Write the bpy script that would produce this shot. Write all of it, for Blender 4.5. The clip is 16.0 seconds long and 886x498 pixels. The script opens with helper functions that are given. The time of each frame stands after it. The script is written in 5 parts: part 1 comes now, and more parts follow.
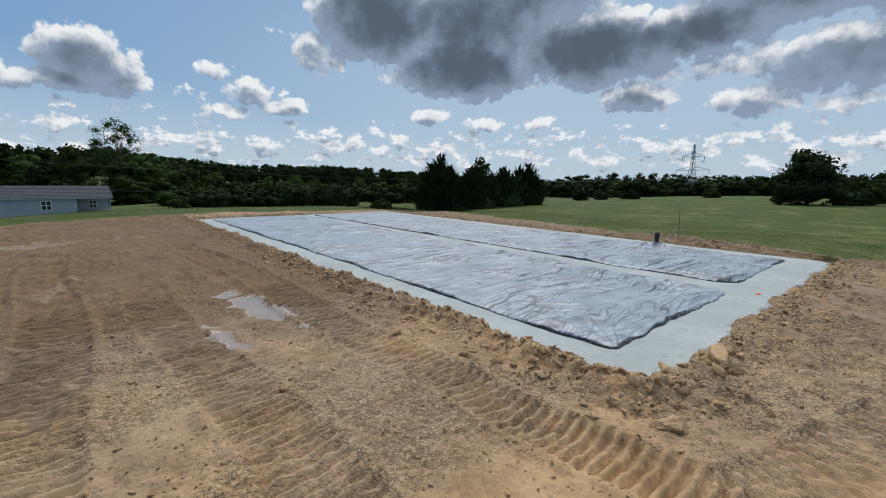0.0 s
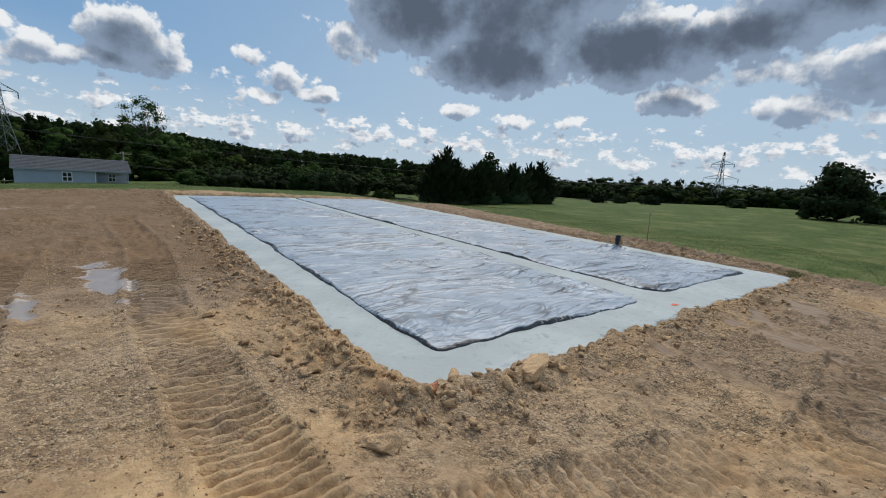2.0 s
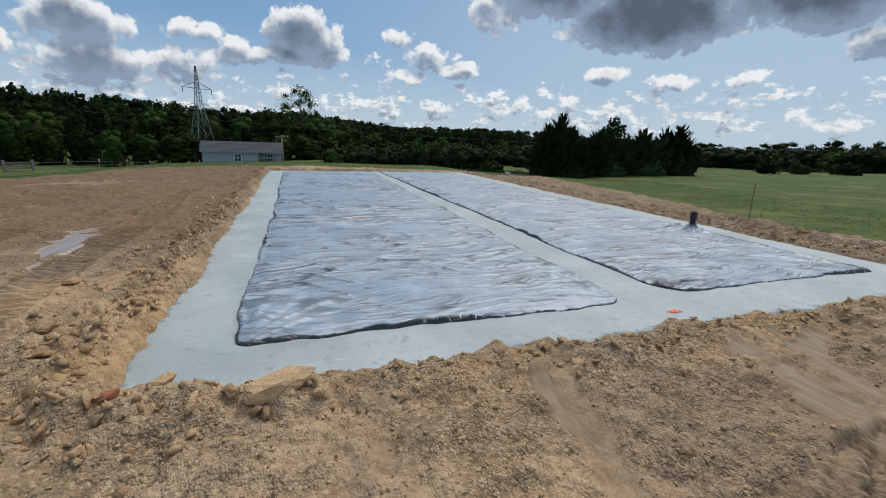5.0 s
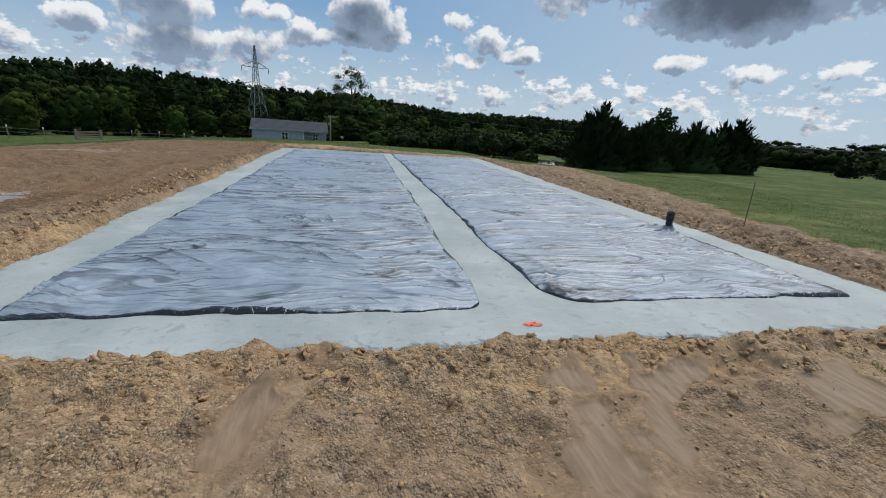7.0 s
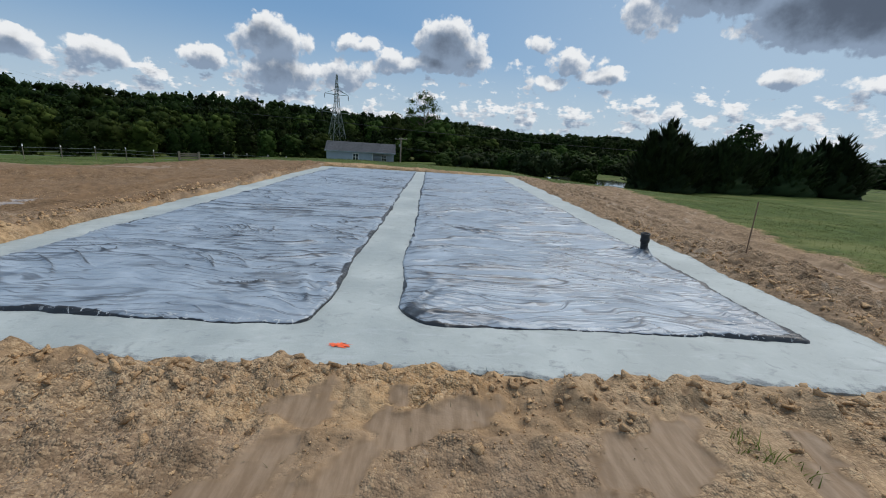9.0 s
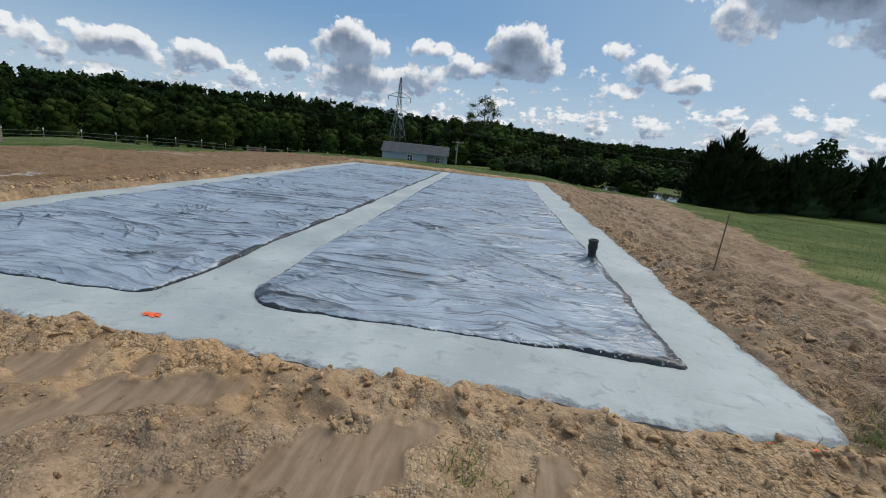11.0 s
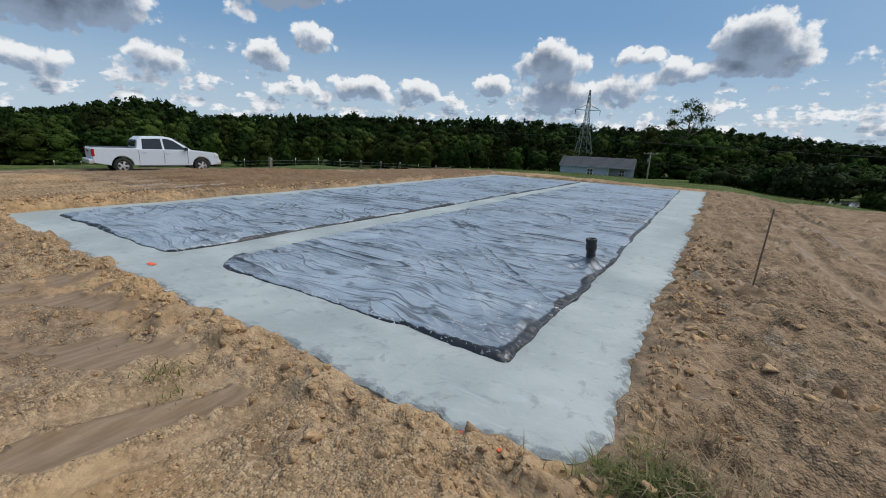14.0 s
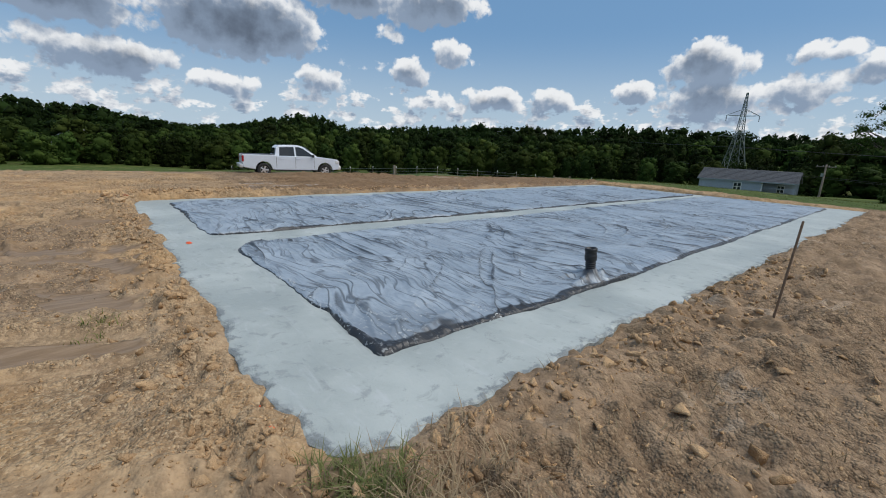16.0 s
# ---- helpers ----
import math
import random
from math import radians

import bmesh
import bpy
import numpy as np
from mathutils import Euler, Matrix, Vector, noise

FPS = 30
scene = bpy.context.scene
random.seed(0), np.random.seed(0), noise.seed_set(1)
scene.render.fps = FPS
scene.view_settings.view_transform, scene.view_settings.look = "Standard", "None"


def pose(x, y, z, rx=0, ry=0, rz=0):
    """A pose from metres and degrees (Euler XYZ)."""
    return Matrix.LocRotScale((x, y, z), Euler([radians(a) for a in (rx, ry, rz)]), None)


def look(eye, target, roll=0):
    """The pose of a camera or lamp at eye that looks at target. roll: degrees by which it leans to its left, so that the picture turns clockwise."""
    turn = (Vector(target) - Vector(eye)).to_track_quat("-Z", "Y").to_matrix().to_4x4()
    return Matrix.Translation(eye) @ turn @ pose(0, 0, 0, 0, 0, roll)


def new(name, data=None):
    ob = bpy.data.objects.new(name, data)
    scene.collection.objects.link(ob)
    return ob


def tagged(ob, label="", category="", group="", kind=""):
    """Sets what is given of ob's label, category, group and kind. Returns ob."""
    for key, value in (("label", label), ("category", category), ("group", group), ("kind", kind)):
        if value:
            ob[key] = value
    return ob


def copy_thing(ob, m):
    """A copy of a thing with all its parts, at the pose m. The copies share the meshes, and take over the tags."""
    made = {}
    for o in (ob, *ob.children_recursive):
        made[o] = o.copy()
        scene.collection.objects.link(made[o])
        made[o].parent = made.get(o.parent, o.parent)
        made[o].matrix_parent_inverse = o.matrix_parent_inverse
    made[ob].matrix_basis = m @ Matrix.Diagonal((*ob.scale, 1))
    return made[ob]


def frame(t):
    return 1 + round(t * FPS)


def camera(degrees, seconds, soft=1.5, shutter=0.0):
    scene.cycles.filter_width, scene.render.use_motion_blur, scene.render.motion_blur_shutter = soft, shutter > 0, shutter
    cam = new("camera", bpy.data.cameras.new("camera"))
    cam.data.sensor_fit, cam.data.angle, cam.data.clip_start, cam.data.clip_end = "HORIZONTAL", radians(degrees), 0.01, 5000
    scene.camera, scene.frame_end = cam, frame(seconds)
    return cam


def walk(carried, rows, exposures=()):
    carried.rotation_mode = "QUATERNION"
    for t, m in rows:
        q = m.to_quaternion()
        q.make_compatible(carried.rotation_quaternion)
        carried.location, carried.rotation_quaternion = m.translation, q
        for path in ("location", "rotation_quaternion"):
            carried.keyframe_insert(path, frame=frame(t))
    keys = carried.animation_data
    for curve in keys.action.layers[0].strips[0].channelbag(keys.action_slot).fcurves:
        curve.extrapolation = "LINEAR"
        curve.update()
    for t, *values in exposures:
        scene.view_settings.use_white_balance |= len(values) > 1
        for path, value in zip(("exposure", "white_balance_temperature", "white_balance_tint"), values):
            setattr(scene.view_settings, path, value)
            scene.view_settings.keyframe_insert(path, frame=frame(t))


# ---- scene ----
cam = camera(93.3, 16.0, soft=1.0)
PATH = [
    (0, (-3.562, -1.559, 1.726), (-2.275, -0.062, 1.406), 0.8),
    (0.5, (-3.053, -1.844, 1.729), (-1.716, -0.391, 1.408), 0.9),
    (1, (-2.65, -2.105, 1.698), (-1.317, -0.648, 1.379), 1.7),
    (1.5, (-2.222, -2.28, 1.68), (-0.909, -0.804, 1.369), 3.5),
    (2, (-1.748, -2.462, 1.628), (-0.539, -0.907, 1.279), 4.0),
    (2.5, (-1.231, -2.51, 1.613), (-0.152, -0.873, 1.216), 3.2),
    (3, (-0.73, -2.633, 1.574), (0.24, -0.942, 1.126), 2.7),
    (3.4, (-0.415, -2.713, 1.584), (0.496, -0.998, 1.105), 3.3),
    (3.5, (-0.301, -2.679, 1.564), (0.588, -0.958, 1.068), 3.7),
    (6, (1.966, -2.93, 1.598), (2.491, -1.065, 1.1), 1.9),
    (6.5, (2.463, -2.899, 1.59), (2.946, -1.039, 1.035), 3.4),
    (7, (3.057, -2.892, 1.572), (3.485, -1.023, 1.003), 4.2),
    (7.5, (3.677, -2.833, 1.585), (4.048, -0.941, 1.052), 4.1),
    (8, (4.238, -2.898, 1.57), (4.518, -0.986, 1.053), 3.3),
    (10.5, (6.537, -2.673, 1.548), (6.39, -0.739, 1.061), 5.9),
    (11, (7.035, -2.616, 1.52), (6.839, -0.689, 1.02), 5.9),
    (11.5, (7.521, -2.511, 1.52), (7.214, -0.601, 1.01), 5.8),
    (12, (7.998, -2.441, 1.495), (7.497, -0.576, 0.975), 5.2),
    (12.5, (8.46, -2.281, 1.465), (7.776, -0.477, 0.938), 4.4),
    (13, (8.933, -2.226, 1.439), (8.098, -0.485, 0.917), 3.9),
    (13.5, (9.313, -2.139, 1.447), (8.375, -0.448, 0.937), 3.2),
    (14, (9.7, -1.946, 1.445), (8.663, -0.306, 0.959), 2.6),
    (14.5, (10.08, -1.715, 1.422), (8.927, -0.147, 0.958), 2.0),
    (15, (10.364, -1.397, 1.393), (9.089, 0.076, 0.943), 1.7),
    (15.5, (10.659, -1.129, 1.416), (9.267, 0.234, 0.966), 2.1),
    (16, (10.906, -0.871, 1.385), (9.431, 0.397, 0.919), 2.7),
]
walk(cam, [(t, look(eye, target, roll)) for t, eye, target, roll in PATH if t != 3.4])

# ---- world, sun, exposure ----
SUN_AZ, SUN_EL = 50.0, 58.0


class Net:
    """Short-hand for wiring shader nodes."""

    def __init__(self, tree):
        self.tree, self.nodes, self.links = tree, tree.nodes, tree.links

    def put(self, socket, value):
        if isinstance(value, bpy.types.NodeSocket):
            self.links.new(value, socket)
        elif value is not None:
            socket.default_value = value

    def node(self, kind, out=0, **inputs):
        n = self.nodes.new(kind)
        for key, value in inputs.items():
            self.put(n.inputs[key.replace("_", " ")], value)
        return n.outputs[out]

    def math(self, op, a, b=None, c=None, clamp=False):
        n = self.nodes.new("ShaderNodeMath")
        n.operation, n.use_clamp = op, clamp
        for i, v in enumerate((a, b, c)):
            self.put(n.inputs[i], v)
        return n.outputs[0]

    def vec(self, op, a, b=None, out=0):
        n = self.nodes.new("ShaderNodeVectorMath")
        n.operation = op
        self.put(n.inputs[0], a)
        self.put(n.inputs[1], b)
        return n.outputs[out]

    def noise(self, vector, scale, detail=4.0, rough=0.55, distort=0.0, out=0):
        return self.node("ShaderNodeTexNoise", out, Vector=vector, Scale=scale, Detail=detail, Roughness=rough, Distortion=distort)

    def step(self, value, low, high, to_low=0.0, to_high=1.0):
        n = self.nodes.new("ShaderNodeMapRange")
        n.interpolation_type = "SMOOTHSTEP"
        for i, v in enumerate((value, low, high, to_low, to_high)):
            self.put(n.inputs[i], v)
        return n.outputs[0]

    def mix(self, factor, a, b):
        n = self.nodes.new("ShaderNodeMix")
        n.data_type = "RGBA"
        self.put(n.inputs[0], factor)
        self.put(n.inputs[6], a)
        self.put(n.inputs[7], b)
        return n.outputs[2]

    def join(self, x, y, z):
        return self.node("ShaderNodeCombineXYZ", X=x, Y=y, Z=z)

    def split(self, v):
        n = self.nodes.new("ShaderNodeSeparateXYZ")
        self.put(n.inputs[0], v)
        return n.outputs


def cloud_group():
    """Density of the cumulus sky at a point (azimuth, elevation) in degrees."""
    g = bpy.data.node_groups.new("cumulus", "ShaderNodeTree")
    g.interface.new_socket("Place", in_out="INPUT", socket_type="NodeSocketVector")
    g.interface.new_socket("Density", in_out="OUTPUT", socket_type="NodeSocketFloat")
    g.interface.new_socket("Depth", in_out="OUTPUT", socket_type="NodeSocketFloat")
    net = Net(g)
    place = g.nodes.new("NodeGroupInput").outputs[0]
    # billows: distort the place, then take the largest of the cloud masses
    puff = net.noise(place, 0.5, 4.0, 0.58, out=1)
    puff = net.vec("MULTIPLY", net.vec("SUBTRACT", puff, (0.5, 0.5, 0.5)), (2.6, 1.8, 0.0))
    big = net.noise(place, 0.13, 2.0, 0.5, out=1)
    big = net.vec("MULTIPLY", net.vec("SUBTRACT", big, (0.5, 0.5, 0.5)), (5.0, 2.5, 0.0))
    p = net.vec("ADD", net.vec("ADD", place, puff), big)
    field = None

    def mass(az, el, wide, high, depth=1.0):
        nonlocal field
        v = net.vec("MULTIPLY", net.vec("SUBTRACT", p, (az, el, 0.0)), (1.0 / wide, 1.0 / high, 0.0))
        d = net.vec("DOT_PRODUCT", v, v, out=1)
        f = net.math("MULTIPLY_ADD", d, -depth, depth)
        field = f if field is None else net.math("SMOOTH_MAX", field, f, 0.3)

    # the great dark bank
    mass(32, 19.5, 8.5, 5.5, 1.5), mass(43, 14.6, 10.5, 4.4, 1.5), mass(44, 19, 12, 6, 1.3), mass(50, 23, 12, 6, 1.2)
    mass(59, 15.8, 10.5, 4.4, 1.6), mass(70, 16.6, 9, 3.2, 1.3), mass(80, 20, 12, 4.6, 1.4), mass(92, 22, 14, 7, 1.3), mass(84, 12.2, 9, 3.0, 0.85)
    mass(92, 14, 9, 4.5, 0.9), mass(64.5, 10.2, 5.0, 1.8, 0.9), mass(76, 8.8, 4.4, 1.7, 0.6), mass(25, 15, 4.0, 2.4, 0.45)
    mass(55, 28, 20, 6, 1.2), mass(28, 27, 10, 6, 1.1), mass(72, 13, 8, 1.6, 0.35), mass(86, 8.0, 6, 1.0, 0.35)
    # single heaps over the wood
    mass(1.3, 11.6, 4.6, 3.0, 0.95), mass(-0.3, 9.2, 4.6, 1.4, 0.9), mass(-5.5, 9.0, 3.0, 1.6, 0.7), mass(4.3, 9.6, 2.6, 1.6, 0.8)
    mass(13.5, 12.4, 2.6, 1.2, 0.5), mass(17, 10.2, 3.0, 1.4, 0.65), mass(20.5, 8.4, 3.0, 1.0, 0.6), mass(14, 7.8, 3.0, 0.9, 0.55)
    mass(10.5, 9.2, 2.2, 0.7, 0.35), mass(38.6, 8.2, 2.8, 1.1, 0.6), mass(46, 7.7, 2.8, 0.9, 0.55), mass(53, 7.9, 1.7, 0.8, 0.55)
    mass(-19.3, 10.0, 4.2, 2.7, 0.8), mass(-19, 6.8, 5.2, 2.2, 0.8), mass(-26.3, 7.6, 3.0, 1.4, 0.7), mass(-10, 10.4, 2.8, 1.1, 0.5)
    mass(-11, 7.4, 3.6, 1.6, 0.6), mass(-36, 6.6, 3.2, 1.5, 0.65), mass(-43.5, 6.4, 4.2, 1.6, 0.75), mass(-54, 9.0, 3.2, 1.7, 0.7)
    mass(-49, 11.2, 2.6, 1.7, 0.5), mass(-52, 16.5, 6.5, 2.8, 0.95), mass(-62, 17, 6.0, 2.2, 0.9), mass(-65.5, 7.2, 3.6, 1.6, 0.6)
    mass(-74, 12.6, 9.5, 3.8, 1.1), mass(-76.5, 6.2, 4.0, 1.2, 0.6), mass(-87, 8.0, 7.0, 2.2, 0.85), mass(-91, 13, 8.0, 3.0, 1.0)
    mass(-52, 5.4, 4.0, 1.0, 0.5), mass(-57, 13.2, 2.0, 1.2, 0.3)
    # open fields of small cumulus, flatter towards the horizon, and larger ones overhead
    x, y, _ = net.split(place)
    low = net.noise(net.join(net.math("MULTIPLY", x, 0.3), net.math("MULTIPLY", y, 0.6), 3.0), 1.0, 6.0, 0.6)
    band = net.math("MULTIPLY", net.step(y, 0.0, 2.5), net.step(y, 10.5, 5.0))
    low = net.math("SUBTRACT", net.math("MULTIPLY", net.math("SUBTRACT", low, 0.49), 3.2), net.math("SUBTRACT", 1.0, band))
    field = net.math("MAXIMUM", field, low)
    top = net.noise(net.join(net.math("MULTIPLY", x, 0.045), net.math("MULTIPLY", y, 0.09), 8.0), 1.0, 6.0, 0.58)
    top = net.math("SUBTRACT", net.math("MULTIPLY", net.math("SUBTRACT", top, 0.47), 5.0), net.step(y, 34.0, 22.0))
    field = net.math("MAXIMUM", field, top)
    # rounded heads at three sizes, bent a little so that none is a plain disc
    soft = net.vec("MULTIPLY", net.vec("SUBTRACT", net.noise(place, 0.8, 3.0, 0.5, out=1), (0.5, 0.5, 0.5)), (1.3, 1.0, 0.0))
    bent = net.vec("ADD", place, soft)
    heads = None
    for scale, share in ((0.42, 0.7), (0.95, 0.42), (2.1, 0.14)):
        v = net.nodes.new("ShaderNodeTexVoronoi")
        v.voronoi_dimensions = "2D"
        net.put(v.inputs["Vector"], bent)
        v.inputs["Scale"].default_value = scale
        h = net.math("MULTIPLY", net.math("SUBTRACT", 0.42, v.outputs["Distance"]), share)
        heads = h if heads is None else net.math("ADD", heads, h)
    heads = net.math("MULTIPLY", heads, net.step(field, -0.5, 0.35, 0.3, 1.0))
    fine = net.math("MULTIPLY", net.math("SUBTRACT", net.noise(place, 2.2, 4.0, 0.6), 0.5), 0.36)
    out = g.nodes.new("NodeGroupOutput")
    net.links.new(net.math("ADD", field, net.math("ADD", heads, fine)), out.inputs[0])
    net.links.new(net.math("ADD", field, net.math("MULTIPLY", net.math("SUBTRACT", net.noise(place, 0.4, 3.0, 0.5), 0.5), 0.7)), out.inputs[1])
    return g


def make_world():
    world = bpy.data.worlds.new("sky")
    world.use_nodes = True
    scene.world = world
    net = Net(world.node_tree)
    net.nodes.clear()
    sky = net.nodes.new("ShaderNodeTexSky")
    sky.sky_type, sky.sun_disc = "NISHITA", False
    sky.sun_elevation, sky.sun_rotation = radians(SUN_EL), radians(SUN_AZ)
    sky.air_density, sky.dust_density, sky.ozone_density = 1.0, 0.6, 1.4
    way = net.node("ShaderNodeTexCoord")
    x, y, z = net.split(way)
    az = net.math("MULTIPLY", net.math("ARCTAN2", x, y), 57.29578)
    el = net.math("MULTIPLY", net.math("ARCSINE", z), 57.29578)
    group = cloud_group()

    def density(a, e):
        n = net.nodes.new("ShaderNodeGroup")
        n.node_tree = group
        net.put(n.inputs[0], net.join(a, e, 0.0))
        return n.outputs

    here, depth = density(az, el)
    # towards the sun: thick cloud that way leaves the near side grey
    above, over = density(net.math("ADD", az, 0.4), net.math("ADD", el, 1.2))
    mask = net.step(here, -0.08, 0.27)
    grey = net.step(net.math("ADD", net.math("MULTIPLY", above, 0.6), net.math("ADD", net.math("MULTIPLY", over, 0.4), net.math("MULTIPLY", net.math("SUBTRACT", net.noise(net.join(az, el, 0.0), 0.75, 5.0, 0.6), 0.5), 0.8))), -0.3, 0.6)
    deep = net.step(net.math("ADD", depth, net.math("MULTIPLY", net.math("SUBTRACT", net.noise(net.join(az, el, 4.0), 0.35, 5.0, 0.6), 0.5), 1.0)), 0.45, 1.45)
    lit = net.mix(grey, (0.83, 0.85, 0.87, 1), (0.25, 0.325, 0.44, 1))
    cloud = net.mix(deep, lit, (0.095, 0.122, 0.17, 1))
    tint = net.nodes.new("ShaderNodeVectorMath")
    tint.operation = "SCALE"
    net.put(tint.inputs[0], sky.outputs[0])
    tint.inputs["Scale"].default_value = SKY
    veil = net.mix(0.6, tint.outputs[0], (0.18, 0.38, 0.66, 1))
    haze = net.step(el, 15.0, 0.0, 0.0, 0.8)
    sunward = net.step(az, -15.0, 50.0, 0.0, 0.6)
    haze = net.math("MAXIMUM", haze, net.math("MULTIPLY", sunward, net.step(el, 40.0, 10.0)))
    clear = net.mix(haze, veil, (0.5, 0.61, 0.7, 1))
    colour = net.mix(mask, clear, cloud)
    ground = net.step(z, -0.02, 0.0)
    colour = net.mix(ground, (0.2, 0.2, 0.16, 1), colour)
    back = net.nodes.new("ShaderNodeBackground")
    net.put(back.inputs[0], colour)
    back.inputs[1].default_value = 1.0
    out = net.nodes.new("ShaderNodeOutputWorld")
    net.links.new(back.outputs[0], out.inputs[0])


SKY = 0.075
make_world()
lamp = bpy.data.lights.new("sun", "SUN")
lamp.energy, lamp.angle, lamp.color = 2.6, radians(55), (1.0, 0.96, 0.9)
sun = new("sun", lamp)
sun.matrix_world = look((60 * math.sin(radians(SUN_AZ)), 60 * math.cos(radians(SUN_AZ)), 60 * math.tan(radians(SUN_EL))), (0, 0, 0))


# ---- materials ----
def material(name, rough=0.7, metal=0.0, spec=0.5):
    m = bpy.data.materials.new(name)
    m.use_nodes = True
    net = Net(m.node_tree)
    bsdf = m.node_tree.nodes["Principled BSDF"]
    bsdf.inputs["Roughness"].default_value = rough
    bsdf.inputs["Metallic"].default_value = metal
    bsdf.inputs["Specular IOR Level"].default_value = spec
    return m, net, bsdf


def bump(net, bsdf, height, strength, distance=0.02):
    n = net.nodes.new("ShaderNodeBump")
    n.inputs["Strength"].default_value, n.inputs["Distance"].default_value = strength, distance
    net.put(n.inputs["Height"], height)
    net.put(bsdf.inputs["Normal"], n.outputs[0])


def plain(name, colour, rough=0.6, metal=0.0, spec=0.5, vary=0.2, scale=6.0, bumps=0.0):
    """One colour, broken by broad stains and fine grain."""
    m, net, bsdf = material(name, rough, metal, spec)
    at = net.node("ShaderNodeTexCoord", 3)
    n = net.math("ADD", net.math("MULTIPLY", net.noise(at, scale, 5, 0.6), 0.6), net.math("MULTIPLY", net.noise(at, scale * 9, 3, 0.6), 0.4))
    dark, light = [c * (1 - vary) for c in colour], [min(1, c * (1 + vary)) for c in colour]
    net.put(bsdf.inputs["Base Color"], net.mix(net.step(n, 0.3, 0.7), (*dark, 1), (*light, 1)))
    if bumps:
        bump(net, bsdf, n, bumps)
    return m


def attribute(net, name):
    n = net.nodes.new("ShaderNodeAttribute")
    n.attribute_name = name
    return n.outputs["Fac"]


def soil_material():
    m, net, bsdf = material("soil", 0.9, 0, 0.2)
    at = net.node("ShaderNodeTexCoord", 3)
    broad, mid, fine = net.noise(at, 0.45, 4, 0.6), net.noise(at, 2.6, 6, 0.65), net.noise(at, 22, 4, 0.6)
    bend = net.vec("ADD", at, net.vec("MULTIPLY", net.vec("SUBTRACT", net.noise(at, 14, 3, 0.6, out=1), (0.5, 0.5, 0.5)), (0.014, 0.014, 0.014)))

    def crumbs(scale):
        n = net.nodes.new("ShaderNodeTexVoronoi")
        net.put(n.inputs["Vector"], bend)
        n.inputs["Scale"].default_value = scale
        return n.outputs["Distance"], net.split(n.outputs["Color"])[0]

    near1, pick1 = crumbs(26.0)
    near2, pick2 = crumbs(70.0)
    near3, pick3 = crumbs(9.0)
    ochre = net.mix(net.step(mid, 0.35, 0.68), (0.4, 0.238, 0.108, 1), (0.62, 0.405, 0.2, 1))
    dull = net.mix(net.step(mid, 0.35, 0.7), (0.31, 0.212, 0.122, 1), (0.51, 0.356, 0.213, 1))
    dirt = net.mix(net.step(broad, 0.38, 0.62), ochre, dull)
    dark = net.step(net.noise(at, 1.1, 5, 0.7, 0.6), 0.5, 0.64)
    dirt = net.mix(net.math("MULTIPLY", dark, 0.5), dirt, (0.235, 0.145, 0.078, 1))
    moist = net.math("ADD", attribute(net, "moist"), net.math("MULTIPLY", net.math("SUBTRACT", net.noise(at, 1.6, 5, 0.7), 0.5), 0.8))
    dug = net.mix(net.step(mid, 0.3, 0.7), (0.2, 0.134, 0.08, 1), (0.42, 0.292, 0.185, 1))
    dirt = net.mix(net.step(moist, 0.35, 0.75, 0.0, 0.9), dirt, dug)
    dirt = net.mix(net.step(moist, 1.05, 1.7, 0.0, 0.7), dirt, (0.205, 0.115, 0.052, 1))
    # pale dried crust left on the dug strip
    crust = net.math("MULTIPLY", net.step(net.noise(at, 1.7, 5, 0.62, 0.5), 0.6, 0.66), net.math("MULTIPLY", net.step(moist, 0.6, 0.8), net.step(moist, 1.5, 1.2)))
    dirt = net.mix(net.math("MULTIPLY", crust, 0.65), dirt, (0.56, 0.44, 0.32, 1))
    mud, grass = attribute(net, "mud"), attribute(net, "grass")
    loose = net.step(net.noise(at, 0.8, 5, 0.65, 0.4), 0.38, 0.6, 0.2, 1.0)
    loose = net.math("MULTIPLY", loose, net.step(attribute(net, "packed"), 0.1, 0.8, 1.0, 0.45))
    pale = net.step(moist, 0.35, 1.1, 1.0, 0.45)
    loose = net.math("MULTIPLY", loose, net.step(mud, 0.15, 0.7, 1.0, 0.06))
    dirt = net.mix(net.math("MULTIPLY", net.step(pick1, 0.62, 1.0), net.math("MULTIPLY", net.math("MULTIPLY", loose, pale), 0.6)), dirt, (0.58, 0.4, 0.225, 1))
    dirt = net.mix(net.math("MULTIPLY", net.step(pick1, 0.3, 0.0), net.math("MULTIPLY", loose, 0.5)), dirt, (0.19, 0.12, 0.07, 1))
    dirt = net.mix(net.math("MULTIPLY", net.step(pick2, 0.72, 1.0), net.math("MULTIPLY", net.math("MULTIPLY", loose, pale), 0.85)), dirt, (0.64, 0.46, 0.275, 1))
    dirt = net.mix(net.math("MULTIPLY", net.step(pick2, 0.25, 0.0), net.math("MULTIPLY", loose, 0.4)), dirt, (0.13, 0.085, 0.05, 1))
    gap = net.step(near1, 0.42, 0.75)
    dirt = net.mix(net.math("MULTIPLY", gap, net.math("MULTIPLY", loose, 0.14)), dirt, (0.16, 0.098, 0.054, 1))
    dirt = net.mix(net.math("MULTIPLY", net.step(fine, 0.47, 0.34), 0.3), dirt, (0.18, 0.115, 0.068, 1))
    dirt = net.mix(net.math("MULTIPLY", net.step(fine, 0.54, 0.66), net.math("MULTIPLY", net.math("MULTIPLY", loose, pale), 0.5)), dirt, (0.66, 0.47, 0.28, 1))
    streak = net.noise(net.vec("MULTIPLY", at, (16.0, 2.5, 1.0)), 1.0, 5, 0.65)
